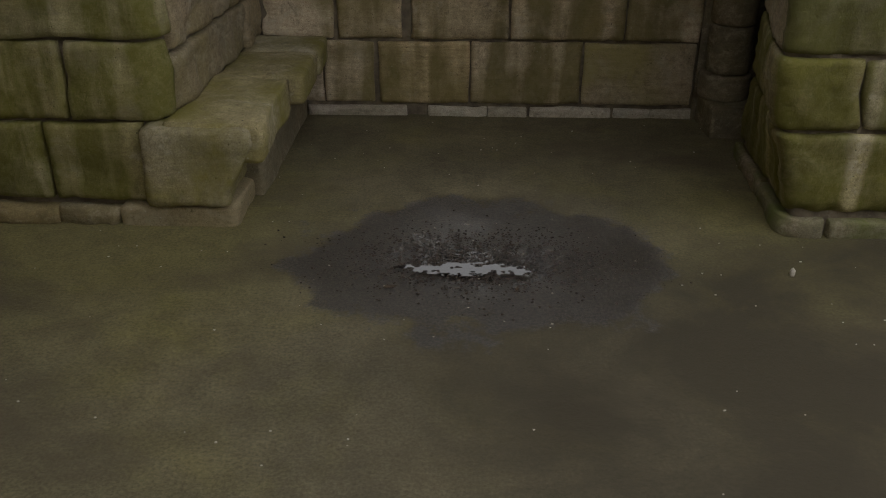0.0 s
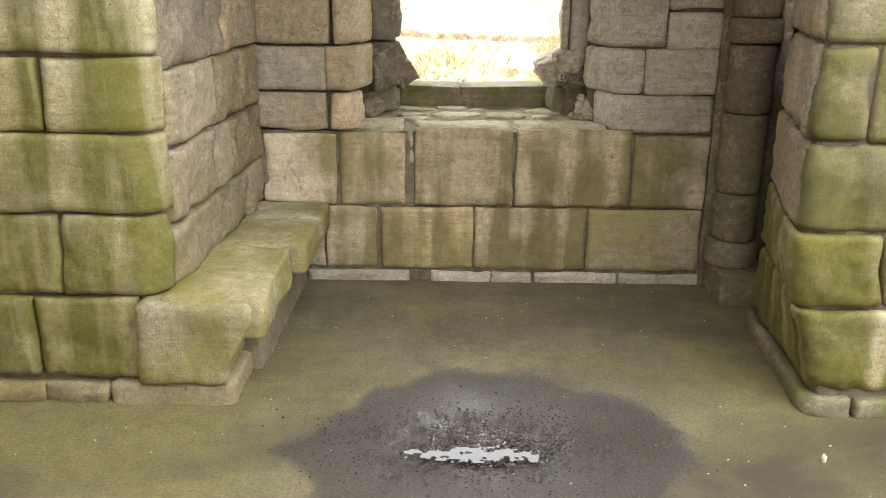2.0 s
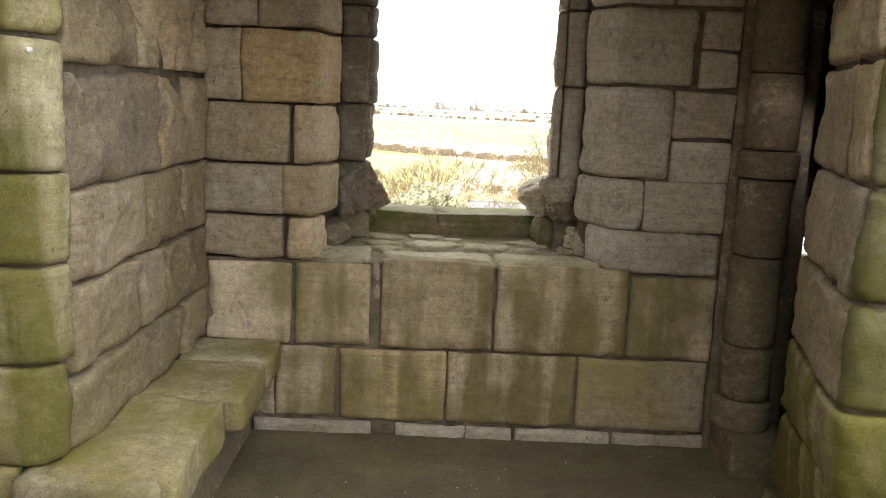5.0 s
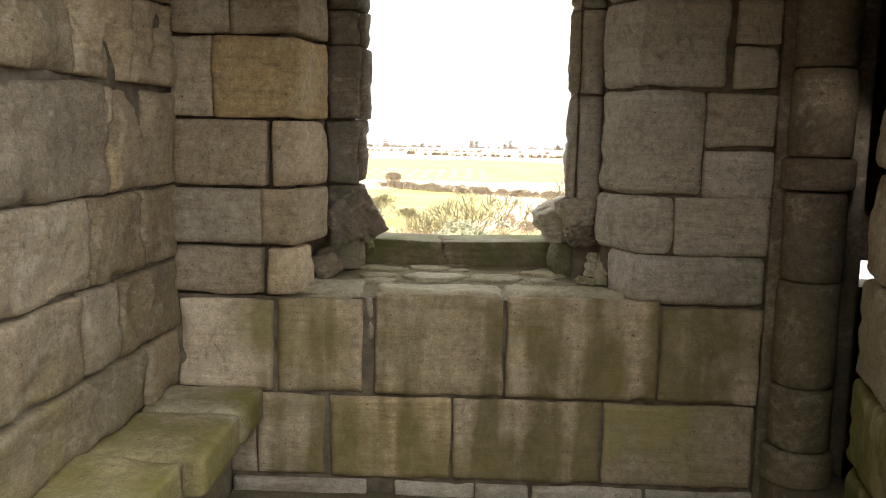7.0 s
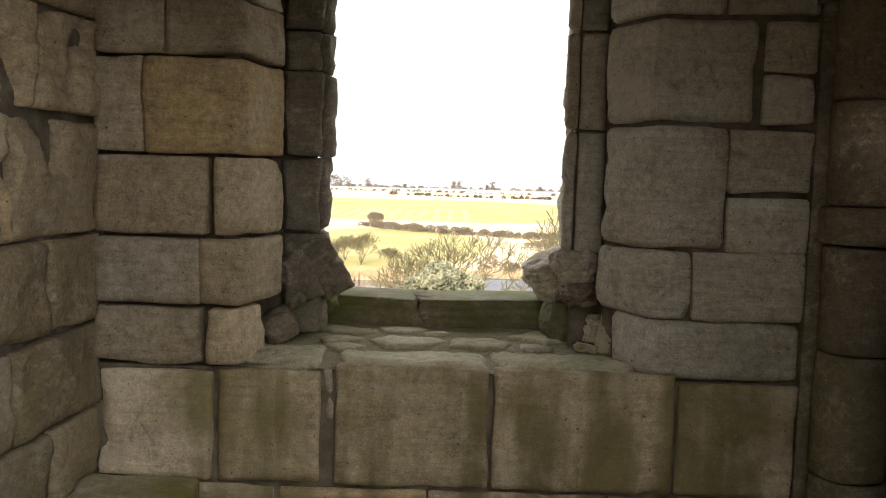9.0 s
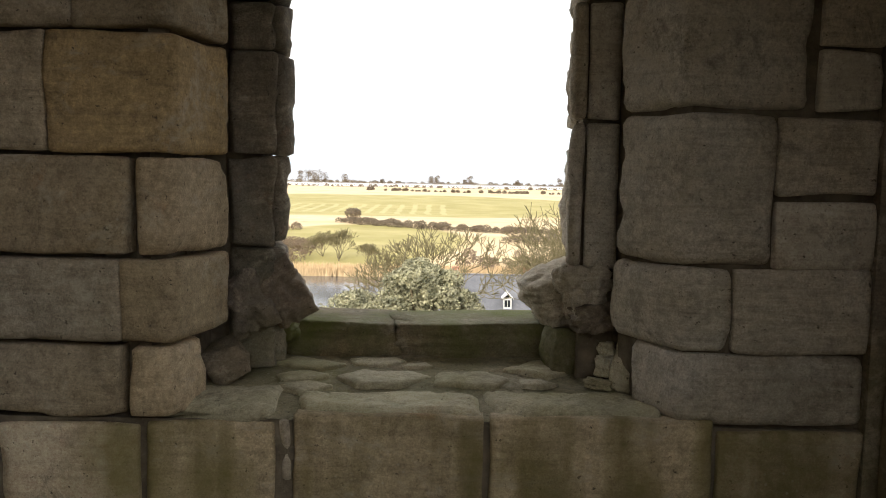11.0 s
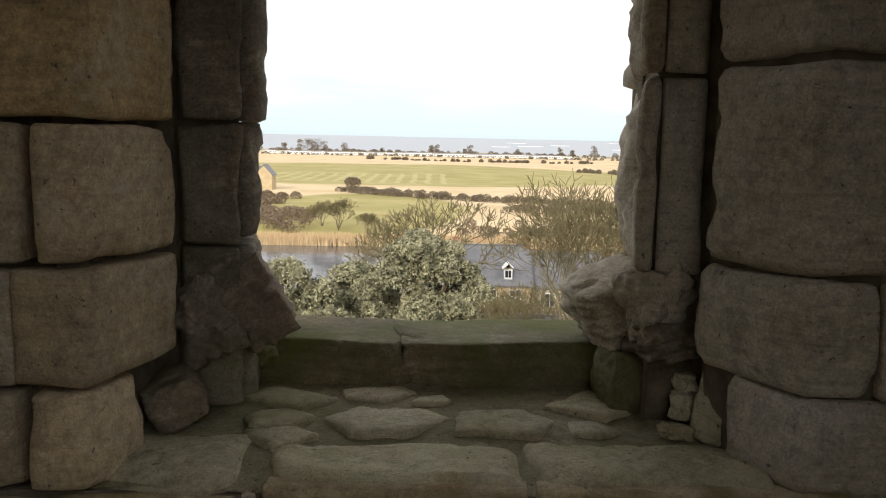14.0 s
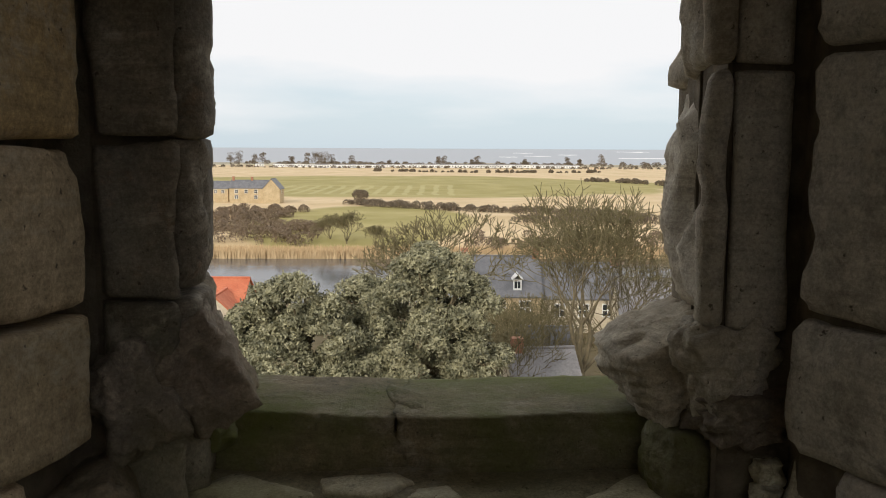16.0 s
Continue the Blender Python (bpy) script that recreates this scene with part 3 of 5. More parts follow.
# added above the view to keep light off the shaft and doorway
structure("wall_over_doorway", 1.24, 2.3, 3.95, 4.64, 2.12, 2.96, m_dark, "unseen stone block added over the doorway to shade the shaft", "wall")
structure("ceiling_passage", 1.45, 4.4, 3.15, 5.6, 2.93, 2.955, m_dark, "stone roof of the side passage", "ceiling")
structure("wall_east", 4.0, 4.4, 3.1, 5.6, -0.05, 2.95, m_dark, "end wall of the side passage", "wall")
# unseen wall, kept low so more sky light enters from the east
structure("wall_east_low", 4.0, 4.4, -3.2, 3.1, -0.05, 1.7, m_grey, "unseen rough stone wall closing the hall", "wall")
# out of view; its height is set to dim the upper recess walls
structure("ceiling", -4.4, 4.4, 3.05, 5.9, 2.63, 3.3, m_grey, "unseen slab over the window recess, set low to darken its top", "ceiling")

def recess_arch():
    """An unseen arch between the two piers, added to shade the recess's upper sides."""
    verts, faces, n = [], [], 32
    for i in range(n + 1):
        x = -1.30 + 2.66 * i / n
        z = 1.98 + 0.62 * math.sqrt(max(0.0, 1 - ((x - 0.03) / 1.34) ** 2))
        for y in (3.06, 3.62):
            verts += [(x, y, z), (x, y, 2.9)]
    for i in range(n):
        a = i * 4
        faces += [(a, a + 4, a + 5, a + 1), (a + 2, a + 3, a + 7, a + 6), (a, a + 2, a + 6, a + 4), (a + 1, a + 5, a + 7, a + 3)]
    return tagged(mesh_object("recess_arch", verts, faces, m_grey, smooth=False), "unseen arch between the piers, added to shade the recess", "arch", kind="structure")


recess_arch()

# ---- west pier with its rounded corner, and the west side of the recess ----
WEST = Line([(-4.0, 3.16, 0), (-1.225, 3.14, 0.13), (-1.165, 4.66, 0)])
CORNER = WEST.near(-1.225, 3.14)
wall_pier_west = strip_wall("wall_pier_west", WEST, 0, WEST.s[-1], -0.05, 2.96, -0.026, -0.35, m_mortar, "sandstone pier with rounded corner, streaked green with algae", "wall")


def west_s(x=None, y=None):
    return WEST.near(x, 3.14) if y is None else WEST.near(-1.2, y)


random.seed(4)
front_rows = [
    (0.10, 0.435, (-3.2, -2.65, -2.15, -1.74, -1.335)),
    (0.445, 0.765, (-3.1, -2.6, -2.1, -1.665)),
    (0.775, 1.075, (-3.3, -2.7, -1.93)),
    (1.085, 1.355, (-3.0, -2.45, -2.0, -1.565)),
    (1.37, 1.755, (-3.2, -2.75, -2.05)),
    (1.77, 2.10, (-3.3, -2.5, -1.8)),
    (2.115, 2.45, (-3.0, -2.3, -1.62)),
    (2.465, 2.90, (-3.2, -2.4, -1.75)),
]
reveal_rows = [
    None,
    (0.452, 0.690, (3.24, 4.33, 4.63)),
    (0.700, 0.985, (3.26, 3.80, 4.07, 4.63)),
    (0.998, 1.290, (3.27, 3.90, 4.32, 4.63)),
    (1.302, 1.665, (3.25, 4.05, 4.12, 4.63)),
    (1.69, 2.00, (3.30, 3.86, 4.25, 4.63)),
    (2.015, 2.45, (3.28, 3.95, 4.63)),
    (2.465, 2.90, (3.27, 3.7, 4.63)),
]
k = 0
for row, rev in zip(front_rows, reveal_rows):
    z0, z1, xs = row
    edges = [west_s(x) for x in xs]
    if rev is None:
        ends = edges
    else:
        ends = edges + [west_s(y=rev[2][0])]
    for a, b in zip(ends, ends[1:]):
        k += 1
        rect_stone("stone", WEST.at, a + 0.004, b - 0.004, z0, z1, m_green, wall_pier_west, k, proud=0.018, r=0.017, rough=0.008, wob=0.007, hollow=0.008)
    if rev:
        cuts = [west_s(y=y) for y in rev[2]]
        for i, (a, b) in enumerate(zip(cuts, cuts[1:])):
            k += 1
            pit = 0.05 if rev[0] in (1.302, 1.69) else 0.016
            rect_stone("stone", WEST.at, a + 0.007, b - 0.007, rev[0], rev[1], m_warm if (i >= 1 and rev[0] > 1.25) else m_reveal, wall_pier_west, k, proud=0.018, r=0.018, rough=0.020 if pit > 0.02 else 0.014, hollow=pit, wob=0.009)
# plinth course of the pier, broken and worn
for a, b, zt in ((-3.1, -2.5, 0.085), (-2.48, -2.0, 0.08), (-1.98, -1.72, 0.075), (-1.70, -1.50, 0.07)):
    k += 1
    rect_stone("stone", WEST.at, west_s(a), west_s(b), -0.03, zt, m_reveal, wall_pier_west, k, proud=0.045, r=0.02, rough=0.024, wob=0.02)

# ---- stone bench along the west side ----
BENCH = tagged(new("stone_bench"), "worn stone bench with mossy slab seat along the recess", "bench")


def slab(name, x0, x1, y0, y1, z0, z1, material, seed, parent, worn=0.02, rr=0.05):
    """A seat slab: a soft-edged block, dished and chipped along its front."""
    bm = box_bm(x0, x1, y0, y1, z0, z1)
    bmesh.ops.subdivide_edges(bm, edges=bm.edges[:], cuts=13, use_grid_fill=True)
    o = Vector((seed * 2.2, seed, 0))
    c = Vector(((x0 + x1) / 2, (y0 + y1) / 2, (z0 + z1) / 2))
    hx, hy, hz = (x1 - x0) / 2, (y1 - y0) / 2, (z1 - z0) / 2
    for v in bm.verts:
        q = v.co - c
        inner = Vector((max(-hx + rr, min(hx - rr, q.x)), max(-hy + rr, min(hy - rr, q.y)), max(-hz + rr, min(hz - rr, q.z))))
        off = q - inner
        if off.length > rr:
            off = off.normalized() * rr
        w = c + inner + off
        nrm = off.normalized() if off.length > 1e-6 else Vector((0, 0, 0))
        h = noise.noise(w * 4 + o) * worn + noise.noise(w * 11 + o) * worn * 0.5 + noise.noise(w * 24 + o) * worn * 0.25
        v.co = w + nrm * h + Vector((noise.noise(w * 2.3 + o) * worn * 0.4, 0, 0))
    me = bpy.data.meshes.new(name)
    bm.to_mesh(me)
    bm.free()
    me.polygons.foreach_set("use_smooth", [True] * len(me.polygons))
    me.materials.append(material)
    ob = new(name, me)
    ob.parent = parent
    return ob


slab("seat_slab", -1.25, -0.845, 3.10, 3.80, 0.28, 0.455, m_bench, 1, BENCH, 0.020, 0.028)
slab("seat_slab", -1.23, -0.80, 3.805, 4.28, 0.30, 0.452, m_bench, 2, BENCH, 0.012, 0.03)
slab("seat_slab", -1.20, -0.79, 4.285, 4.625, 0.31, 0.452, m_bench, 3, BENCH, 0.010, 0.03)
end_block = slab("end_block", -1.335, -0.895, 3.06, 3.46, 0.10, 0.437, m_bench, 4, BENCH, 0.014, 0.025)
for v in end_block.data.vertices:
    if v.co.x > -1.15:
        v.co.x -= 0.10 * max(0.0, min(1.0, (0.36 - v.co.z) / 0.2)) * min(1.0, (v.co.x + 1.15) / 0.2)
slab("end_plinth", -1.48, -0.975, 3.09, 3.5, -0.03, 0.095, m_reveal, 5, BENCH, 0.012, 0.03)
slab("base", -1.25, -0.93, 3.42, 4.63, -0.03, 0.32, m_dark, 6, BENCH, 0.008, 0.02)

# ---- north wall: masonry below the sill ----
NORTH = Line([(-1.20, 4.62, 0), (1.32, 4.62, 0)])
wall_north = strip_wall("wall_north", NORTH, 0, NORTH.s[-1], -0.05, 0.84, -0.008, -0.95, m_mortar, "coursed sandstone wall below the broken window", "wall")
nx = lambda x: x + 1.20
courses = [
    (-0.02, 0.055, ((-0.93, -0.36), (-0.23, 0.10), (0.11, 0.33), (0.345, 0.81), (0.825, 1.27)), m_grey, 0.02),
    (0.075, 0.425, ((-1.15, -0.83), (-0.82, -0.535), (-0.515, -0.005), (0.008, 0.625)), m_back, 0.012),
    (0.075, 0.425, ((0.637, 1.255),), m_back_green, 0.012),
    (0.445, 0.825, ((-1.15, -0.752),), m_back, 0.014),
    (0.440, 0.835, ((-0.735, -0.375), (0.855, 1.262)), m_back, 0.014),
    (0.440, 0.865, ((-0.325, 0.207), (0.220, 0.842)), m_back, 0.022),
    (0.66, 0.845, ((-0.365, -0.338),), m_grey, 0.006),
    (0.445, 0.64, ((-0.365, -0.338),), m_dark, 0.0),
]
for z0, z1, spans, material, proud in courses:
    for a, b in spans:
        k += 1
        rect_stone("stone", NORTH.at, nx(a), nx(b), z0, z1, material, wall_north, k, proud=proud, r=0.012 if z1 > 0.1 else 0.01, rough=0.007, depth=0.05, wob=0.007, hollow=0.006)

# ---- north wall either side of the window: face, splay and moulded jamb ----
NW = Line([(-1.165, 4.62, 0), (-0.655, 4.60, 0.02), (-0.585, 4.91, 0), (-0.585, 4.985, 0), (-0.45, 5.00, 0.015), (-0.405, 5.10, 0.03), (-0.52, 5.55, 0)])
NE = Line([(0.555, 5.55, 0), (0.505, 5.17, 0.03), (0.50, 4.985, 0.016), (0.628, 4.985, 0), (0.607, 4.895, 0), (0.745, 4.63, 0.012), (1.262, 4.62, 0)])
wall_window_west = strip_wall("wall_window_west", NW, 0, NW.s[-1], 0.80, 2.96, -0.075, -0.22, m_mortar, "sandstone window side with broken worn jamb", "wall", 0.05)
wall_window_east = strip_wall("wall_window_east", NE, 0, NE.s[-1], 0.80, 2.96, -0.022, -0.22, m_mortar, "sandstone window side with moulded jamb", "wall", 0.05)
structure("wall_north_west_core", -4.0, -0.72, 4.95, 5.55, -3.0, 2.96, m_mortar, "rubble core of the castle wall", "wall")
structure("wall_north_foot", -0.72, 0.9, 5.3, 5.55, -3.0, 0.8, m_mortar, "rubble core of the castle wall under the window", "wall")
w_in, w_face, w_roll = NW.near(-0.585, 4.915), NW.near(-0.58, 4.985), NW.near(-0.432, 5.03)
w_end = NW.near(-0.51, 5.52)
nw = lambda x: NW.near(x, 4.61)
west_side = [
    (0.850, 1.045, ((-1.155, -0.79), (-0.782, 0.0)), m_warm),
    (1.060, 1.285, ((-1.155, -0.805), (-0.795, None)), m_warm),
    (1.298, 1.562, ((-1.155, -0.772), (-0.760, None)), m_warm),
    (1.575, 1.895, ((-1.155, -1.003), (-0.990, None)), m_warm),
    (1.908, 2.09, ((-1.155, -0.93), (-0.92, None)), m_warm),
    (2.10, 2.42, ((-1.155, -0.76), (-0.75, None)), m_grey),
    (2.43, 2.90, ((-1.155, -0.85), (-0.84, None)), m_grey),
]
for z0, z1, spans, material in west_side:
    for a, b in spans:
        k += 1
        s1 = w_in + 0.004 if b is None else w_in - 0.14 if b == 0.0 else nw(b)
        rect_stone("stone", NW.at, nw(a), s1, z0, z1, material, wall_window_west, k, proud=0.012, r=0.013, rough=0.007, depth=0.09, wob=0.007, hollow=0.006)
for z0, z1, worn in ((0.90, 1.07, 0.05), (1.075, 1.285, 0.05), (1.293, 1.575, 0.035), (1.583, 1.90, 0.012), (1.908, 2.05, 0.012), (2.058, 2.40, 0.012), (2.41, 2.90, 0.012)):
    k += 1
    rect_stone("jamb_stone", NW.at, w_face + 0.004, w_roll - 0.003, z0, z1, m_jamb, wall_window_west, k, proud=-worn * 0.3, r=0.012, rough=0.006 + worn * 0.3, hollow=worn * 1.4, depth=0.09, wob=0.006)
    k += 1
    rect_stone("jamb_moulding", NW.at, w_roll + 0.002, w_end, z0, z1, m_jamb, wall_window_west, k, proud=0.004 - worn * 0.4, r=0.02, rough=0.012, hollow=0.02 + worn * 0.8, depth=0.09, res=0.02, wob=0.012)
e_in = NE.near(0.607, 4.897)
ne = lambda x: NE.near(x, 4.62)
east_side = [
    (0.850, 1.055, ((None, 1.255),), m_grey, e_in + 0.10),
    (1.055, 1.290, ((None, 0.872), (0.885, 1.258)), m_grey, e_in + 0.0),
    (1.300, 1.715, ((None, 0.975),), m_grey, e_in + 0.015),
    (1.290, 1.480, ((0.99, 1.26),), m_grey, 0),
    (1.495, 1.710, ((0.99, 1.26),), m_grey, 0),
    (1.728, 2.07, ((None, 1.07),), m_grey, e_in + 0.015),
    (1.728, 1.885, ((1.085, 1.26),), m_grey, 0),
    (1.897, 2.07, ((1.085, 1.26),), m_grey, 0),
    (2.085, 2.45, ((None, 0.95), (0.965, 1.26)), m_grey, e_in + 0.015),
    (2.465, 2.90, ((None, 1.05), (1.065, 1.26)), m_grey, e_in + 0.015),
]
for z0, z1, spans, material, start in east_side:
    for a, b in spans:
        k += 1
        rect_stone("stone", NE.at, start if a is None else ne(a), ne(b), z0, z1, material, wall_window_east, k, proud=0.015, r=0.026 if a is None else 0.013, rough=0.007, depth=0.05, wob=0.008, hollow=0.006)
e_ridge, e_flat, e_back_in = NE.near(0.50, 4.985), NE.near(0.524, 4.985), NE.near(0.624, 4.985)
for z0, z1 in ((1.245, 1.70), (1.712, 2.07), (2.082, 2.45), (2.46, 2.90)):
    k += 1
    rect_stone("jamb_stone", NE.at, 0.03, e_ridge - 0.055, z0, z1, m_grey, wall_window_east, k, proud=0.008, r=0.03, rough=0.02, hollow=0.045, depth=0.06, res=0.018, wob=0.016)
    k += 1
    rect_stone("jamb_moulding", NE.at, e_ridge - 0.048, e_flat - 0.001, z0, z1, m_grey, wall_window_east, k, proud=0.026, r=0.022, rough=0.004, depth=0.04, res=0.01, wob=0.003)
    k += 1
    rect_stone("jamb_stone", NE.at, e_flat + 0.004, e_back_in, z0, z1, m_grey, wall_window_east, k, proud=0.006, r=0.01, rough=0.004, depth=0.04, res=0.015)

# ---- window head, out of view ----
structure("window_head", -0.72, 0.8, 4.62, 5.55, 2.62, 2.95, m_grey, "flat stone head over the window", "lintel")

# ---- window sill: flags in rough mortar, and the low mossy parapet stones ----
def sill_bed():
    verts, faces = [], []
    n, m = 60, 34
    for j in range(m + 1):
        for i in range(n + 1):
            x, y = -0.70 + 1.46 * i / n, 4.625 + 0.695 * j / m
            z = 0.848 + 0.062 * (j / m) + 0.010 * noise.noise(Vector((x * 6, y * 6, 1))) + 0.006 * noise.noise(Vector((x * 19, y * 19, 5)))
            verts.append((x, y, z))
    for j in range(m):
        for i in range(n):
            a = j * (n + 1) + i
            faces.append((a, a + 1, a + n + 2, a + n + 1))
    return tagged(mesh_object("window_sill", verts, faces, m_sill_bed), "rough mortar bed of the window sill", "sill", kind="structure")


sill = sill_bed()
flags = [
    (-0.72, -0.39, 4.63, 4.87), (-0.325, 0.20, 4.63, 4.85), (0.22, 0.72, 4.63, 4.88), (-0.42, -0.27, 4.82, 4.96),
    (-0.24, 0.015, 4.90, 5.05), (0.055, 0.29, 4.90, 5.06), (-0.47, -0.25, 5.02, 5.18), (0.33, 0.44, 4.90, 4.98), (-0.03, 0.05, 5.06, 5.12), (0.31, 0.50, 5.01, 5.17), (-0.43, -0.28, 4.91, 5.02), (-0.22, -0.05, 5.09, 5.18),
]
def crazy_flag(cx, cy, rx, ry, z, seed):
    """A flat many-cornered sill stone with chipped edges."""
    rf = random.Random(seed)
    n = rf.choice((4, 5, 5, 6))
    corners = [(6.283 * (i + rf.uniform(-0.28, 0.28)) / n, rf.uniform(0.8, 1.15)) for i in range(n)]
    m = 42
    outline = []
    for i in range(m):
        a = 6.283 * i / m
        j = max([q for q in range(n) if corners[q][0] <= a], default=n - 1)
        a0, r0 = corners[j]
        a1, r1 = corners[(j + 1) % n]
        span = (a1 - a0) % 6.283
        f = ((a - a0) % 6.283) / max(0.01, span)
        p = Vector((r0 * math.cos(a0), r0 * math.sin(a0))).lerp(Vector((r1 * math.cos(a1), r1 * math.sin(a1))), min(1, f))
        outline.append(p * (1 + 0.06 * noise.noise(Vector((math.cos(a) * 4, math.sin(a) * 4, seed)))))
    verts, faces = [], []
    for k_, (q, dz) in enumerate(((1.02, -0.03), (1.0, 0.004), (0.975, 0.010), (0.7, 0.0125), (0.35, 0.013))):
        for p in outline:
            x, y = cx + p.x * rx * q, cy + p.y * ry * q
            verts.append((x, y, z + dz + 0.005 * noise.noise(Vector((x * 14, y * 14, seed)))))
    for k_ in range(4):
        for i in range(m):
            j = (i + 1) % m
            faces.append((k_ * m + i, k_ * m + j, k_ * m + m + j, k_ * m + m + i))
    verts.append((cx, cy, z + 0.0135))
    faces += [(4 * m + i, 4 * m + (i + 1) % m, 5 * m) for i in range(m)]
    return mesh_object("flag", verts, faces, m_sill, sill)


for i, (x0, x1, y0, y1) in enumerate(flags):
    k += 1
    c = ((x0 + x1) / 2, (y0 + y1) / 2)
    base_z = 0.850 + 0.058 * (c[1] - 4.66) / 0.66
    if i < 3:
        fl = lambda u, v, d, z=base_z: Vector((u, v, z + d))
        rect_stone("flag", fl, x0, x1, y0, y1, m_sill, sill, k, proud=0.020, r=0.03, rough=0.010, depth=0.03, res=0.016, wob=0.028)
    else:
        crazy_flag(c[0], c[1], (x1 - x0) * 0.64, (y1 - y0) * 0.70, base_z, 40 + i)

parapet = [
    ((-0.30, 5.385, 0.925), (0.258, 0.165, 0.105), 11, 0.13, -0.02, 0.03),
    ((0.205, 5.375, 0.925), (0.278, 0.16, 0.106), 12, 0.12, 0.015, -0.02),
    ((-0.055, 5.37, 0.940), (0.046, 0.13, 0.090), 13, 0.18, 0.3, 0.0),
]
for c, size, seed, rough, turn, tilt in parapet:
    tagged(rock("parapet_stone", c, size, m_moss, seed, rough=rough, turn=turn, sub=5, flat=0.8, tilt=tilt, boxy=0.75 if size[0] > 0.1 else 0.2, beds=0.05 if size[0] > 0.1 else 0.0), "low mossy green stone closing the window bottom", "stone", "parapet stones")
rubble = [
    ((0.490, 5.23, 1.140), (0.112, 0.14, 0.080), m_grey, 21, 0.24, 0.2, -0.45, 0.07, "broken grey jamb stone at the window foot"),
    ((0.545, 5.04, 1.175), (0.075, 0.07, 0.085), m_grey, 22, 0.34, 0.2, -0.3, 0.06, "broken grey jamb stone at the window foot"),
    # m_dark puts the hollow's shade into this stone's colour
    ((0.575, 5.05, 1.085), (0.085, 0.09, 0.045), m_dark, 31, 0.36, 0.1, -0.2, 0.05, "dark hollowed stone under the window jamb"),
    ((0.520, 5.12, 0.952), (0.092, 0.085, 0.088), m_moss, 23, 0.12, 0.15, 0.05, 0.04, "squat mossy stone beside the sill"),
    ((0.665, 4.90, 0.955), (0.034, 0.045, 0.085), m_sill, 24, 0.2, 0.6, 0.25, 0.0, "upright sliver of stone wedged in the corner"),
    ((0.612, 4.995, 0.985), (0.024, 0.028, 0.022), m_sill, 25, 0.25, 0.1, 0.0, 0.0, "small loose stone in the sill corner"),
    ((0.605, 4.965, 0.935), (0.026, 0.03, 0.030), m_sill, 26, 0.25, 0.9, 0.0, 0.0, "small loose stone in the sill corner"),
    ((0.575, 4.90, 0.893), (0.040, 0.028, 0.016), m_sill, 27, 0.25, 0.4, 0.2, 0.0, "small loose stone in the sill corner"),
    # m_dark on the west stones stands in for the dark void around them
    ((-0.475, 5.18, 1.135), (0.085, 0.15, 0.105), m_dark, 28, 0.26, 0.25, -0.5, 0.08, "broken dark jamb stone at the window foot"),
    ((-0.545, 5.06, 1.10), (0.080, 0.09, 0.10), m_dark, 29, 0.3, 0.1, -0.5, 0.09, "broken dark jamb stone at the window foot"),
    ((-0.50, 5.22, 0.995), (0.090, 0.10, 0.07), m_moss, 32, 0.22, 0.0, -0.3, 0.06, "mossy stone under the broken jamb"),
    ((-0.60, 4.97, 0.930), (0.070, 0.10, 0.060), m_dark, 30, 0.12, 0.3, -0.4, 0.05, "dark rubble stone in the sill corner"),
]
for c, size, material, seed, rough, turn, tilt, beds, label in rubble:
    tagged(rock("broken_stone", c, size, material, seed, rough=rough, turn=turn, sub=5, tilt=tilt, beds=beds, boxy=0.55), label, "stone", "rubble of the window jambs")

# ---- shaft beside the doorway, and the dark passage beyond ----
SHAFT = tagged(new("wall_shaft"), "attached round stone shaft beside the dark doorway", "shaft", kind="structure")


def drum(name, cx, cy, radius, z0, z1, material, seed, parent, bulge=0.0):
    """One drum of a round shaft, with worn edges."""
    verts, faces, n = [], [], 28
    zs = [z0, z0 + 0.008] + [z0 + (z1 - z0) * i / 8 for i in range(1, 8)] + [z1 - 0.008, z1]
    for z in zs:
        e = min(z - z0, z1 - z)
        rr = radius + bulge - (0.012 if e < 0.001 else 0.003 if e < 0.01 else 0)
        for i in range(n):
            a = 2 * math.pi * i / n
            r2 = rr + 0.006 * noise.noise(Vector((math.cos(a) * 2 + seed, math.sin(a) * 2, z * 5)))
            verts.append((cx + r2 * math.cos(a), cy + r2 * math.sin(a), z))
    for j in range(len(zs) - 1):
        for i in range(n):
            faces.append((j * n + i, j * n + (i + 1) % n, (j + 1) * n + (i + 1) % n, (j + 1) * n + i))
    faces += [tuple(range(n - 1, -1, -1)), tuple((len(zs) - 1) * n + i for i in range(n))]
    return mesh_object(name, verts, faces, material, parent)


# drums in m_dark: the doorway's shade is part of their colour
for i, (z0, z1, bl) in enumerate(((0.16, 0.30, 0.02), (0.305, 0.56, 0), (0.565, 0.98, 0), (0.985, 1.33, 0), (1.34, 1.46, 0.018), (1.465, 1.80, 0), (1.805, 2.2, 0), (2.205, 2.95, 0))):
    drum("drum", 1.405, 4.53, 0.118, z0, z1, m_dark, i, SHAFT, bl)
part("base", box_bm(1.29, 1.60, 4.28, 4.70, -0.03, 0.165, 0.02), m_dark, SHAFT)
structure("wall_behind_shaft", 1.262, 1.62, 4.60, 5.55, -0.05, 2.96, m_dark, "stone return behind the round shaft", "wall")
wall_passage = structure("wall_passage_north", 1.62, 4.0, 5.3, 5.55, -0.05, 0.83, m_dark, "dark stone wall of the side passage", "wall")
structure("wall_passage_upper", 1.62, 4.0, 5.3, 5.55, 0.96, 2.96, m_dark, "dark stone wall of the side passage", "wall")
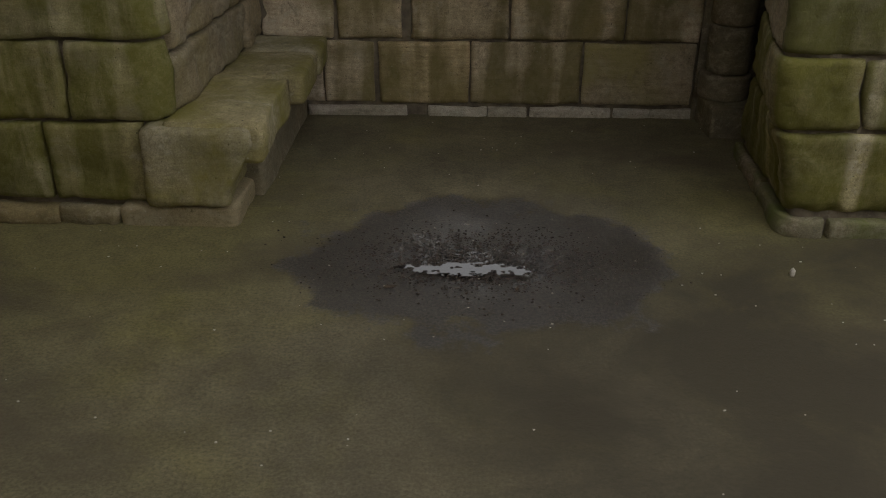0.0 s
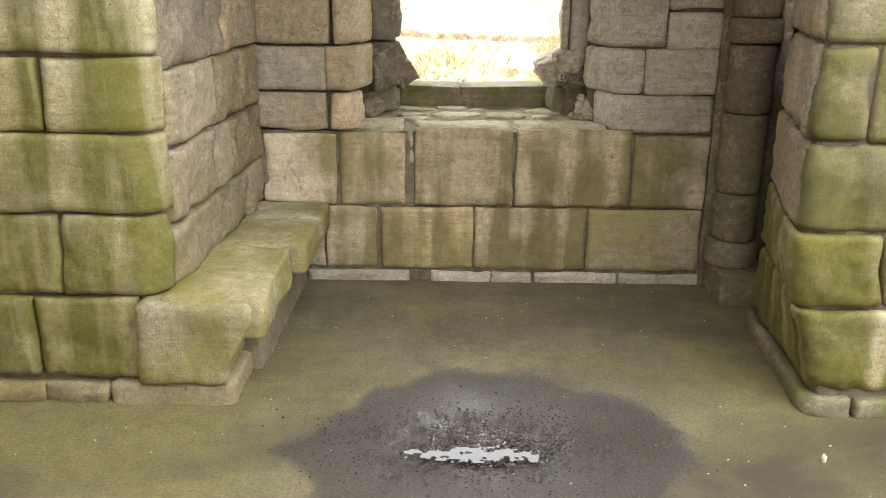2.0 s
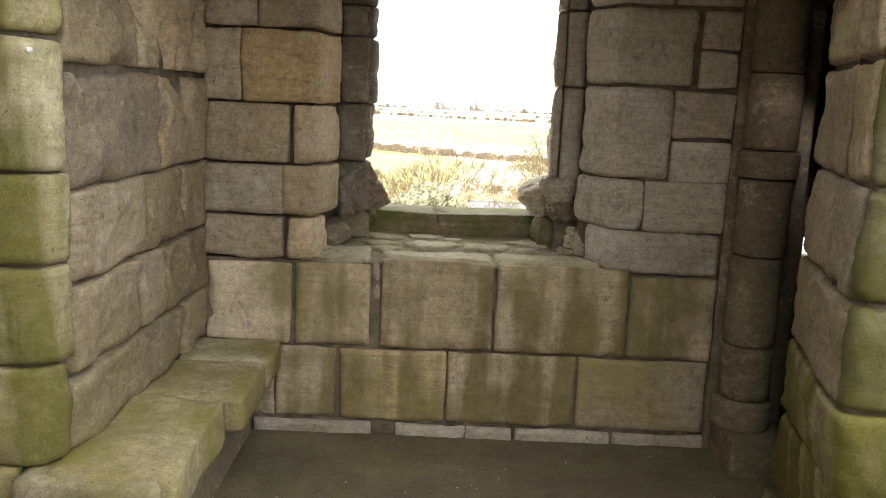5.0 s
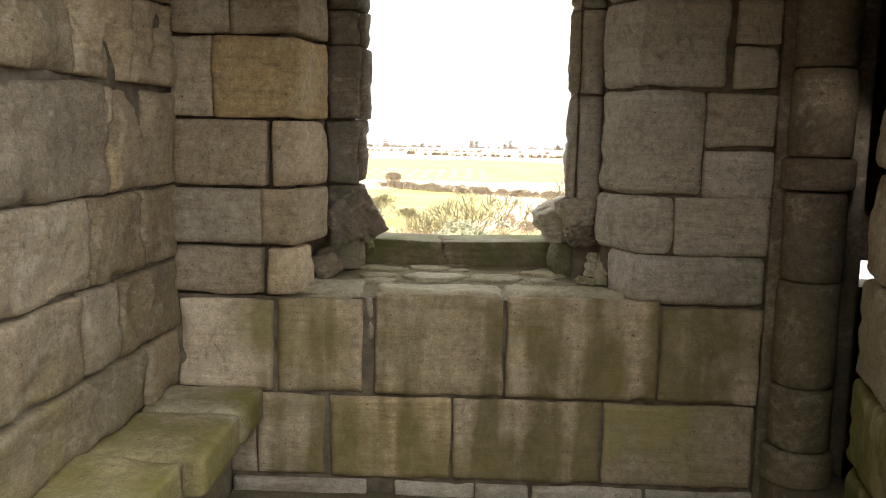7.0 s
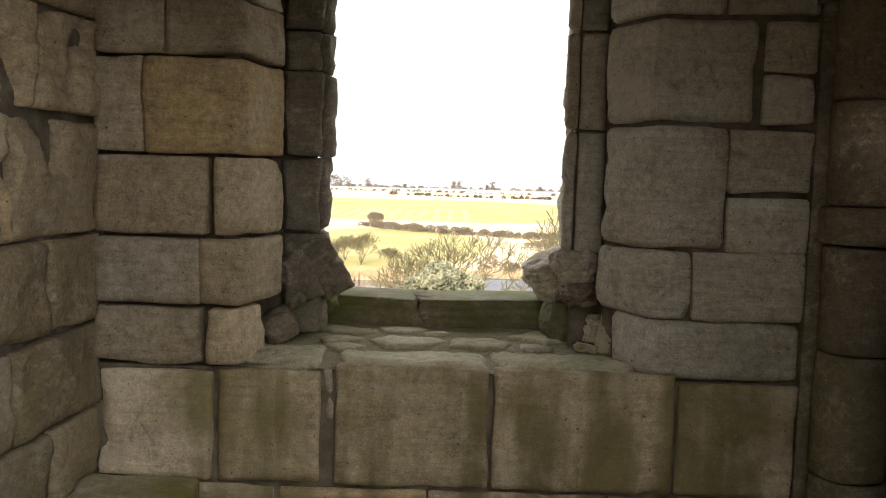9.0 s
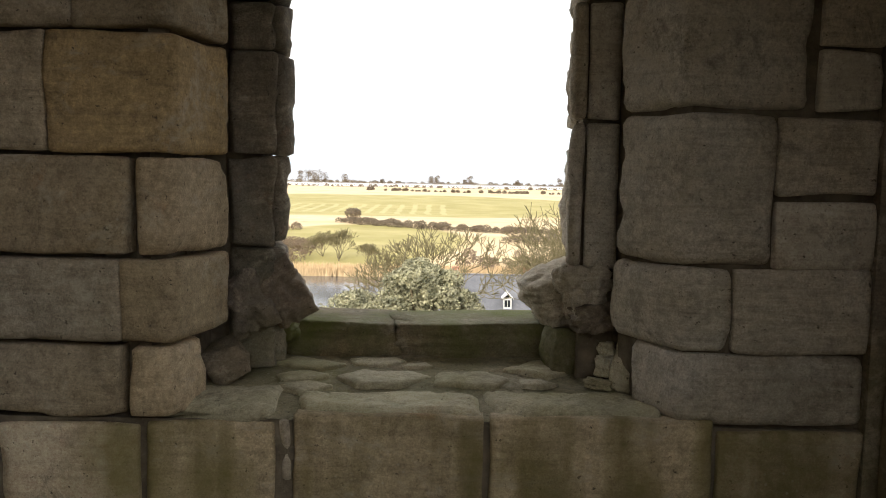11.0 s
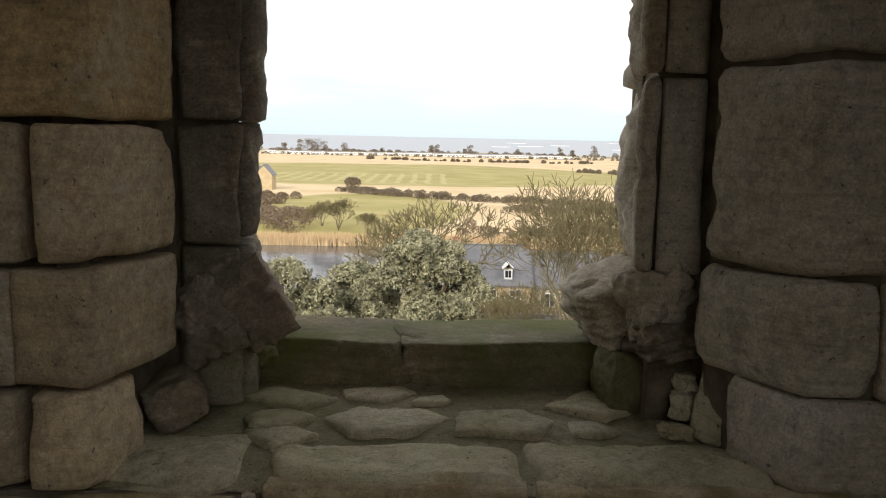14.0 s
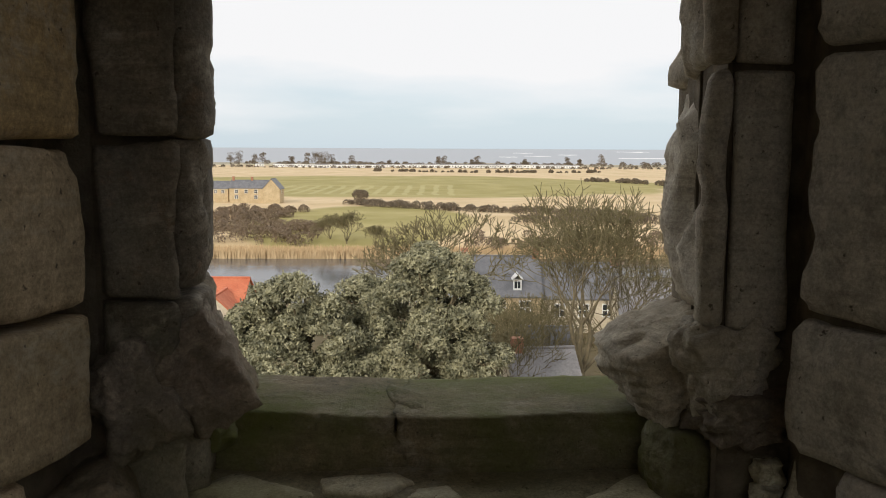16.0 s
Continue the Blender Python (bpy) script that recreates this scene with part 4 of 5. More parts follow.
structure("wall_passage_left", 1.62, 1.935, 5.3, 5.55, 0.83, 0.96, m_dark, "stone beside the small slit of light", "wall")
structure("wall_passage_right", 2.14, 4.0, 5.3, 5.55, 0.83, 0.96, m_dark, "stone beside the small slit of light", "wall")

# ---- east pier, leaning, with algae ----
def pier_lean(p, z):
    """The front corner leans inwards above its spreading foot, the back corner slightly out."""
    if p.x > 1.9:
        return Vector((0, 0, 0))
    back = max(0.0, min(1.0, (p.y - 3.1) / 0.9))
    dx = -0.15 * min(1.0, max(0.0, z - 0.1) / 0.5) * (1 - back) + 0.02 * z * back
    return Vector((dx, 0, 0))


EAST = Line([(2.3, 4.06, 0), (1.375, 4.04, 0.05), (1.315, 3.10, 0.07), (4.0, 3.14, 0)], pier_lean)
wall_pier_east = strip_wall("wall_pier_east", EAST, 0, EAST.s[-1], -0.05, 2.96, -0.016, -0.32, m_mortar, "leaning sandstone pier, green with algae, beside the doorway", "wall")
e_back, e_front = EAST.near(1.375, 4.02), EAST.near(1.315, 3.10)
ep = lambda x: EAST.near(x, 3.13)
es = lambda y: EAST.near(1.315 + 0.06 * (y - 3.10) / 0.94, y)
east_rows = [
    (0.10, 0.44, (e_back, es(3.66), es(3.22), ep(1.75), ep(2.4), ep(3.1))),
    (0.455, 0.74, (e_back, es(3.45), ep(1.62), ep(2.2), ep(3.0))),
    (0.755, 1.08, (e_back, es(3.55), es(3.16), ep(1.9), ep(2.6), ep(3.3))),
    (1.095, 1.43, (e_back, es(3.5), es(3.15), ep(1.58), ep(2.3), ep(3.2))),
    (1.445, 1.80, (e_back, es(3.40), es(3.14), ep(1.8), ep(2.5))),
    (1.815, 2.2, (e_back, es(3.5), es(3.15), ep(1.6), ep(2.3))),
    (2.215, 2.9, (e_back, es(3.4), ep(1.9), ep(2.7))),
]
for z0, z1, cuts in east_rows:
    for i, (a, b) in enumerate(zip(cuts, cuts[1:])):
        k += 1
        side = b <= e_front + 0.02 and z0 > 0.7
        rect_stone("stone", EAST.at, a + 0.006, b - 0.006, z0, z1, m_reveal if side else m_green_deep if z0 > 0.7 else m_green, wall_pier_east, k, proud=0.018, r=0.022, rough=0.010, hollow=0.012, wob=0.008)
for a, b in ((e_back + 0.0, es(3.5)), (es(3.49), es(3.05) + 0.12), (es(3.05) + 0.13, ep(1.9)), (ep(1.91), ep(2.7))):
    k += 1
    rect_stone("stone", EAST.at, a, b, -0.03, 0.075, m_moss, wall_pier_east, k, proud=0.032, r=0.016, rough=0.014, wob=0.014)

# ---- puddle and grit on the floor ----
def puddle():
    """A thin film of water with a ragged edge, holed where the grit stands through."""
    verts, faces, n, m = [], [], 130, 34
    keep = {}
    for j in range(m + 1):
        for i in range(n + 1):
            x, y = -0.36 + 0.72 * i / n, 2.64 + 0.19 * j / m
            f = ((x + 0.01) / 0.26) ** 2 + ((y - 2.735) / 0.048) ** 2
            f += 1.6 * noise.noise(Vector((x * 18, y * 30, 3))) + 1.3 * noise.noise(Vector((x * 60, y * 75, 8)))
            if f < 0.95:
                keep[i, j] = len(verts)
                verts.append((x, y, 0.0062))
    for i, j in keep:
        q = [(i, j), (i + 1, j), (i + 1, j + 1), (i, j + 1)]
        if all(c in keep for c in q):
            faces.append(tuple(keep[c] for c in q))
    return tagged(mesh_object("puddle", verts, faces, m_puddle, smooth=False), "shallow rain puddle on the floor mirroring the bright sky", "puddle")


puddle()
m_pebble = plain("pale_pebble", (0.34, 0.30, 0.24), (0.60, 0.57, 0.50), 20.0, 0.8, 0.2)


def grit(name, count, spread, size, material, label, seed):
    random.seed(seed)
    verts, faces = [], []
    for _ in range(count):
        x, y = spread()
        r = size * random.uniform(0.5, 1.5)
        a = random.uniform(0, 6.28)
        b = len(verts)
        for j, (zz, q) in enumerate(((-0.3, 0.8), (0.35, 0.9))):
            for i in range(6):
                t = a + i * 1.047
                qq = r * q * random.uniform(0.75, 1.15)
                verts.append((x + qq * math.cos(t) * 1.3, y + qq * math.sin(t), 0.003 + r * zz))
        verts.append((x, y, 0.003 + r * 0.7))
        for i in range(6):
            j = (i + 1) % 6
            faces += [(b + i, b + j, b + 6 + j, b + 6 + i), (b + 6 + i, b + 6 + j, b + 12)]
    return tagged(mesh_object(name, verts, faces, material, smooth=False), label, "gravel", kind="stuff")


grit("pale_grit", 170, lambda: (random.uniform(-1.8, 1.7), random.uniform(0.9, 4.5)), 0.0030, m_pebble, "scattered pale grit and chips on the floor", 3)
m_wet = plain("wet_gravel", (0.014, 0.012, 0.011), (0.10, 0.075, 0.06), 60.0, 0.25, 0.2)


def in_wet():
    return 0.03 + random.gauss(0, 0.24), 2.82 + random.gauss(0, 0.13)


grit("wet_gravel", 3600, in_wet, 0.0034, m_wet, "dark wet gravel in the damp hollow", 5)

stud = tagged(rock("survey_stud", (-1.253, 3.118, 1.716), (0.009, 0.012, 0.009), m_white, 61, rough=0.1, sub=2), "small white stud fixed in the pier", "stud")
tagged(rock("stone_chip", (1.227, 2.742, 0.010), (0.010, 0.009, 0.020), m_pebble, 62, rough=0.3, sub=2), "upright white chip of stone on the floor", "stone chip")
m_dead = plain("dead_leaf", (0.035, 0.022, 0.012), (0.07, 0.045, 0.022), 40.0, 0.6, 0.2)


def dead_leaf(x, y, a, size):
    pts = [(-1, 0), (-0.5, 0.34), (0.2, 0.42), (1, 0), (0.2, -0.42), (-0.5, -0.34)]
    verts = [(x + size * (u * math.cos(a) - v * math.sin(a)), y + size * (u * math.sin(a) + v * math.cos(a)), 0.009 + size * 0.35 * abs(v) + 0.2 * size * u * u) for u, v in pts]
    verts += [(q[0], q[1], q[2] + 0.002) for q in verts] + [(x, y, 0.008), (x, y, 0.010)]
    faces = []
    for i in range(6):
        j = (i + 1) % 6
        faces += [(12, j, i), (13, 6 + i, 6 + j), (i, j, 6 + j, 6 + i)]
    return tagged(mesh_object("dead_leaf", verts, faces, m_dead, smooth=False), "small dark dead leaf lying on the wet floor", "leaf", "dead leaves")


dead_leaf(-0.297, 2.580, 0.3, 0.026)
dead_leaf(0.170, 2.575, 1.4, 0.020)

# ---- outside: ground, river, sea ----
def ground_height(x, y):
    r = math.hypot(x, y - 4)
    z = -18.6
    mound = -1.2 - 0.31 * max(0.0, r - 3)
    z = max(z, mound) if mound > -18.6 else z
    if y > 100:
        mid = 154 + 6 * math.sin(x / 70) - 0.05 * x
        z -= 3.6 * math.exp(-(((y - mid) / 34) ** 4))
    if r > 60:
        z += 1.3 * noise.noise(Vector((x / 90, y / 90, 0))) * min(1.0, (r - 60) / 200)
    if y > 200:
        z -= 1.6 * min(1.0, (y - 200) / 700)
    if y > 1180:
        z -= min(6.0, (y - 1180) / 20)
    return z


def ground():
    verts, faces = [], []
    radii = [2.0 * 1.062 ** i for i in range(131)]
    radii = [r for r in radii if r < 4900] + [4900]
    n = 240
    angs = []
    for i in range(n):
        t = i / n * 2 - 1
        angs.append(math.pi * (0.35 * t + 0.65 * t ** 3))
    for r in radii:
        for a in angs:
            x, y = r * math.sin(a), 4 + r * math.cos(a)
            verts.append((x, y, ground_height(x, y)))
    for j in range(len(radii) - 1):
        for i in range(n):
            a, b = j * n + i, j * n + (i + 1) % n
            faces.append((a, a + n, b + n, b))
    return tagged(mesh_object("ground", verts, faces, m_ground), "green pasture and straw-coloured fields beyond a grassy bank", "ground", kind="structure")


ground()


def sheet(name, x0, x1, y0, y1, z0, z1, material, label, category):
    return tagged(mesh_object(name, [(x0, y0, z0), (x1, y0, z0), (x1, y1, z1), (x0, y1, z1)], [(0, 1, 2, 3)], material, smooth=False), label, category, kind="structure")


sheet("water_river", -500, 500, 95, 215, -21.0, -21.0, m_river, "calm grey river below the castle", "river")
sheet("water_sea", -4200, 4200, 1195, 4880, -22.6, -6.6, m_sea, "pale grey sea up to the horizon", "sea")


# breaking waves off the beach: low ridges of foam
def breaker(x, y, length, depth):
    verts, faces, n = [], [], 24
    for i in range(n + 1):
        f = i / n
        w = depth * (0.25 + 0.75 * math.sin(math.pi * f)) * (0.7 + 0.5 * noise.noise(Vector((f * 5, x * 0.01, y * 0.01))))
        cy = y + 0.6 * depth * noise.noise(Vector((f * 3, y, 1)))
        for k_, up in ((-1, 0.1), (0, 1.1), (1, 0.1)):
            yy = cy + k_ * w / 2
            verts.append((x + length * f, yy, -22.6 + 16 * (yy - 1195) / 3685 + up))
    for i in range(n):
        a = i * 3
        faces += [(a, a + 3, a + 4, a + 1), (a + 1, a + 4, a + 5, a + 2)]
    return tagged(mesh_object("breaking_wave", verts, faces, m_white), "line of white surf breaking on the grey sea", "wave", "breaking waves")


for x, y, length, depth in ((640, 3250, 120, 260), (360, 1800, 170, 110), (470, 1750, 130, 90), (300, 2300, 50, 120), (190, 2050, 60, 90), (215, 2700, 60, 120), (120, 1900, 40, 60)):
    breaker(x, y, length, depth)


# ---- plants ----
def leaf_cloud(name, centres, count, size, material, seed, parent=None, label="", under=0.6):
    """Leaves in sprays over lumpy clumps: more on the upper outside, with gaps; few hang under a clump."""
    rng = np.random.default_rng(seed)
    centres = np.array(centres)
    pick = rng.choice(len(centres), count, p=centres[:, 3] ** 2 / (centres[:, 3] ** 2).sum())
    unit = lambda v: v / np.maximum(1e-6, np.linalg.norm(v, axis=1))[:, None]
    d = unit(rng.normal(size=(count, 3)))
    low = (d[:, 2] < -0.25) & (rng.random(count) < under)
    d[low, 2] *= -1
    lump = np.array([1 + 0.24 * noise.noise(Vector((x * 2.2 + i * 3.1, y * 2.2, z * 2.2))) + 0.2 * noise.noise(Vector((x * 5.5 + i, y * 5.5 + 4, z * 5.5))) for (x, y, z), i in zip(d.tolist(), pick.tolist())])
    q = centres[pick, 3] * lump * (0.80 + 0.22 * rng.random(count))
    c = centres[pick, :3] + d * q[:, None] * np.array((1, 1, 0.85))
    u = unit(rng.normal(size=(count, 3)))
    w = unit(np.cross(u, d + 0.6 * rng.normal(size=(count, 3))))
    k = (size * (0.6 + 0.8 * rng.random(count)))[:, None]
    verts = np.stack((c - u * k, c + w * k * 0.45, c + u * k, c - w * k * 0.45), axis=1).reshape(-1, 3)
    faces = np.arange(count * 4).reshape(-1, 4).tolist()
    return mesh_object(name, verts.tolist(), faces, material, parent, label, smooth=False)


def tube(verts, faces, p, q, r0, r1, sides):
    d = (q - p).normalized()
    u = d.orthogonal().normalized()
    w = d.cross(u)
    b = len(verts)
    for c, r in ((p, r0), (q, r1)):
        for i in range(sides):
            a = 2 * math.pi * i / sides
            verts.append(c + (u * math.cos(a) + w * math.sin(a)) * r)
    for i in range(sides):
        j = (i + 1) % sides
        faces.append((b + i, b + j, b + sides + j, b + sides + i))


def bare_tree(x, y, z, height, seed, spread=0.9, label="", levels=7, trunk_share=0.2, first=4, fine=0.018):
    """A leafless tree: tapered trunk, forking limbs and fine twigs."""
    rng = random.Random(seed)
    root = tagged(new("bare_tree"), label, "tree")
    root.location = (x, y, z)
    tv, tf, bv, bf, wv, wf = [], [], [], [], [], []

    def grow(p, d, length, r, level):
        n = 3 if level < 2 else 2
        for i in range(n):
            bend = Vector((rng.uniform(-1, 1), rng.uniform(-1, 1), rng.uniform(-0.2, 0.8))) * (0.16 + 0.04 * level)
            d2 = (d + bend).normalized()
            q = p + d2 * (length / n)
            r2 = r * (1 - 0.3 / n)
            v, f = (tv, tf) if level == 0 else (bv, bf) if level < 4 else (wv, wf)
            tube(v, f, p, q, max(r, fine * 1.2), max(r2, fine), 8 if level == 0 else 5 if level < 4 else 3)
            p, d, r = q, d2, r2
        if level >= levels:
            return
        kids = first if level == 0 else rng.choice((2, 3, 3, 3))
        turn = rng.uniform(0, 6.28)
        for c in range(kids):
            a = turn + 6.28 * c / kids + rng.uniform(-0.4, 0.4)
            side = d.orthogonal().normalized()
            side = (Matrix.Rotation(a, 3, d) @ side)
            lift = spread * rng.uniform(0.5, 1.05)
            d2 = (d + side * lift + Vector((0, 0, 0.10))).normalized()
            grow(p, d2, length * rng.uniform(0.62, 0.86) if level else height * 0.27, r * rng.uniform(0.52, 0.72), level + 1)

    grow(Vector((0, 0, -0.4)), Vector((rng.uniform(-0.06, 0.06), 0, 1)).normalized(), height * trunk_share, height * 0.028, 0)
    mesh_object("trunk", tv, tf, m_bark, root)
    tagged(mesh_object("branch", bv, bf, m_bark, root), kind="stuff")
    tagged(mesh_object("crown", wv, wf, m_twig, root), kind="stuff")
    return root


def evergreen(x, y, z, clumps, count, size, seed, label, trunk_top):
    root = tagged(new("evergreen_tree"), label, "tree")
    root.location = (x, y, z)
    v, f = [], []
    tube(v, f, Vector((0, 0, -0.5)), Vector((0.2, 0, trunk_top)), 0.45, 0.25, 10)
    for cx, cy, cz, r in clumps[:8]:
        tube(v, f, Vector((0.1, 0, trunk_top * 0.6)), Vector((cx, cy, cz)), 0.16, 0.05, 6)
    mesh_object("trunk", v, f, m_bark, root)
    leaf_cloud("crown", clumps, count, size, m_leaf, seed, root, under=0.95)
    return root


def clumps_in(spec, n, seed):
    """Clumps over a few large masses, so that the outline is uneven and dark gaps stay between them."""
    r_ = random.Random(seed)
    out = []
    for cx, cy, cz, rx, rz in spec:
        for _ in range(n):
            a, b = r_.uniform(0, 6.28), math.acos(r_.uniform(-0.45, 1))
            out.append((cx + rx * math.sin(b) * math.cos(a) * 0.8, cy + rx * math.sin(b) * math.sin(a) * 0.8, cz + rz * math.cos(b) * 0.8, r_.choice((0.32, 0.45, 0.6, 0.85)) * r_.uniform(0.85, 1.15)))
    return out


E1 = [(-0.5, -0.4, 4.4, 2.0, 2.0), (-2.3, 0.2, 3.0, 1.8, 1.9), (1.0, -0.6, 3.3, 1.9, 2.0), (-1.2, -1.2, 1.4, 2.4, 2.2), (1.3, -0.9, 0.6, 2.2, 2.2), (-2.8, 0.0, 0.2, 2.0, 2.0), (-0.4, -1.4, -1.2, 2.6, 2.0), (2.6, 0.4, 1.2, 2.0, 2.4)]
evergreen(-7.0, 46.0, -11.2, clumps_in(E1, 40, 1), 130000, 0.085, 11, "dense grey-green holm oak on the bank below", 5)
E2 = [(0.1, 0, 6.5, 2.1, 1.8), (-1.3, -0.2, 4.8, 2.0, 2.0), (1.4, -0.2, 4.7, 2.1, 2.2), (0.1, -1.2, 2.8, 2.3, 2.2), (2.3, -0.6, 1.8, 2.0, 2.4), (-1.7, -0.8, 1.4, 2.0, 2.2), (0.8, -1.4, -0.6, 2.8, 2.2)]
evergreen(-0.6, 48.0, -11.8, clumps_in(E2, 40, 2), 130000, 0.085, 12, "tall rounded holm oak on the bank below", 5)
E3 = [(-1.4, 0.5, 4.8, 1.7, 1.7), (0.0, 0.3, 4.0, 1.7, 1.9), (-0.9, 0, 1.6, 2.2, 2.2), (0.4, 0, -0.4, 2.4, 2.0)]
evergreen(-3.0, 51.0, -12.4, clumps_in(E3, 40, 3), 70000, 0.085, 13, "smaller holm oak between the taller ones", 4)

bare_tree(9.8, 65.0, -17.5, 14.6, 5, 1.05, "large bare sycamore with mossy spreading limbs", 7, 0.22, 6, 0.024)
bare_tree(1.2, 84.0, -18.4, 14.0, 9, 0.95, "bare winter tree behind the holm oaks", 6, 0.25, 6, 0.032)
bare_tree(15.5, 72.0, -18.4, 11.5, 14, 0.85, "bare winter tree among the roofs", 6, 0.2, 5)
for x, y, h, s in ((3.9, 61.0, 8.6, 51), (6.2, 67.0, 8.4, 52), (5.0, 72.0, 9.0, 53), (8.0, 75.0, 8.0, 54)):
    bare_tree(x, y, -18.2, h, s, 0.9, "twiggy brown shrub below the houses", 6, 0.1, 6)
for x, y, h, s in ((-21.0, 192, 7.6, 21), (-25.0, 196, 6.0, 22), (-14.6, 190, 5.0, 23)):
    bare_tree(x, y, ground_height(x, y), h, s, 0.85, "small bare tree on the river bank", 6, 0.07, 6, 0.03)
def far_tree(x, y, h, seed):
    """A leafless tree a kilometre off: trunk and a rounded haze of twigs."""
    rt = random.Random(seed)
    root = tagged(new("far_tree"), "far leafless tree near the caravan park", "tree", "far trees")
    root.location = (x, y, ground_height(x, y))
    v, f = [], []
    tube(v, f, Vector((0, 0, -0.3)), Vector((0, 0, h * 0.6)), 0.4, 0.2, 6)
    mesh_object("trunk", v, f, m_bark, root)
    blobs = [(rt.uniform(-0.15, 0.15) * h, rt.uniform(-0.1, 0.1) * h, h * rt.uniform(0.25, 0.85), h * rt.uniform(0.13, 0.20)) for _ in range(14)]
    leaf_cloud("crown", blobs, 1800, 0.30, m_hedge, seed, root)
    return root


for x, h, s in ((-241, 15, 31), (-232, 17, 32), (-212, 14, 33), (-206, 16, 34), (-170, 13, 35), (-152, 16, 36), (-146, 18, 37), (-139, 17, 38), (-132, 18, 39), (-126, 15, 45), (-104, 13, 40), (-60, 9, 46), (-6, 12, 47), (0, 15, 41), (32, 10, 48), (38, 14, 42), (90, 10, 49), (140, 12, 44), (150, 11, 50), (178, 15, 43)):
    far_tree(x * 0.98, 950 + (x * 7) % 30, h, s)


def scrub(name, spots, count, size, material, seed, label, category="bush"):
    return tagged(leaf_cloud(name, spots, count, size, material, seed), label, category, kind="stuff")


def on_ground(x, y, r, up=0.5):
    return (x, y, ground_height(x, y) + r * up, r)


r2 = random.Random(3)
scrub("hedge_dark", [on_ground(-34 + i * 1.05 + r2.uniform(-1, 1), 312 - i * 0.72 + r2.uniform(-3, 3), r2.uniform(0.9, 2.0)) for i in range(88)], 30000, 0.22, m_hedge, 4, "dark winter hedge between the fields", "hedge")
scrub("hedge_low", [on_ground(20 + i * 1.2 + r2.uniform(-1, 1), 236 + r2.uniform(-4, 4) - i * 0.1, r2.uniform(1.1, 2.1)) for i in range(75)], 20000, 0.24, m_hedge, 14, "dark winter hedge along the river field", "hedge")
scrub("round_bush", [on_ground(-31.5 + r2.uniform(-1.5, 1.5), 335 + r2.uniform(-1, 1), 2.2, 0.9) for i in range(6)], 3000, 0.25, m_hedge, 24, "single round bush in the field")
scrub("field_hedge", [on_ground(92 + i * 2.2 + r2.uniform(-0.8, 0.8), 560 - i * 5.0, r2.uniform(1.1, 2.3)) for i in range(32) if i % 7 != 5], 8000, 0.5, m_hedge, 5, "broken hedge line across the far field", "hedge")
scrub("far_hedge", [on_ground(-60 + i * 3.6 + r2.uniform(-2, 2), 760 + r2.uniform(-5, 5), r2.uniform(1.0, 2.2)) for i in range(56) if r2.random() < 0.75], 8000, 0.6, m_hedge, 6, "dotted hedge before the caravan park", "hedge")
scrub("caravan_hedge", [on_ground(-260 + i * 5.0 + r2.uniform(-3, 3), 905 + r2.uniform(-6, 6), r2.uniform(0.8, 2.4), 0.4) for i in range(130)], 14000, 0.5, m_hedge, 7, "long dark hedge in front of the caravans", "hedge")
scrub("dune_scrub", [on_ground(r2.uniform(-260, 420), r2.uniform(985, 1100), r2.uniform(1.5, 4.2), 0.35) for i in range(200)], 20000, 0.7, m_hedge, 17, "dark scrub on the dunes", "scrub")
scrub("bank_scrub", [on_ground(-42 + r2.uniform(-17, 14), 196 + r2.uniform(-7, 22), r2.uniform(0.8, 2.2)) for i in range(90)], 26000, 0.2, m_scrub, 8, "brown scrub on the far river bank", "scrub")
scrub("farm_scrub", [on_ground(-54 + r2.uniform(-18, 10), 270 + r2.uniform(-34, 14), r2.uniform(0.8, 1.9)) for i in range(90)], 26000, 0.24, m_scrub, 18, "brown shrubs below the farmhouse", "scrub")
scrub("bank_scrub_east", [on_ground(6 + i * 0.9 + r2.uniform(-2, 2), 188 + r2.uniform(-4, 12), r2.uniform(0.8, 1.8)) for i in range(70)], 20000, 0.2, m_scrub, 28, "brown scrub on the far river bank", "scrub")
scrub("near_bracken", [on_ground(-12.5 + r2.uniform(-2.5, 2.5), 36 + r2.uniform(-6, 4), r2.uniform(0.6, 1.2)) for i in range(40)], 7000, 0.14, m_scrub, 9, "dead bracken and brambles on the bank", "scrub")
scrub("near_shrubs", [on_ground(5 + r2.uniform(-2.0, 3), 55 + r2.uniform(-3, 6), r2.uniform(0.7, 1.7), 1.2) for i in range(30)], 6000, 0.13, m_scrub, 19, "twiggy brown shrubs beside the roofs", "scrub")


def reeds():
    rg = np.random.default_rng(6)
    verts, faces = [], []
    for _ in range(22000):
        x = rg.uniform(-75, 75)
        y = 181.5 + 6 * math.sin(x / 70) - 0.05 * x + rg.uniform(-3.0, 6.0)
        h = rg.uniform(1.2, 2.5)
        z = -21.2
        w = rg.uniform(0.06, 0.2)
        lean_ = rg.uniform(-0.3, 0.3)
        b = len(verts)
        verts += [(x - w, y, z), (x + w, y, z), (x + lean_, y + 0.1, z + h)]
        faces.append((b, b + 1, b + 2))
    return tagged(mesh_object("reed_bed", verts, faces, m_reed, smooth=False), "pale golden reeds along the river edge", "reeds", kind="stuff")


reeds()


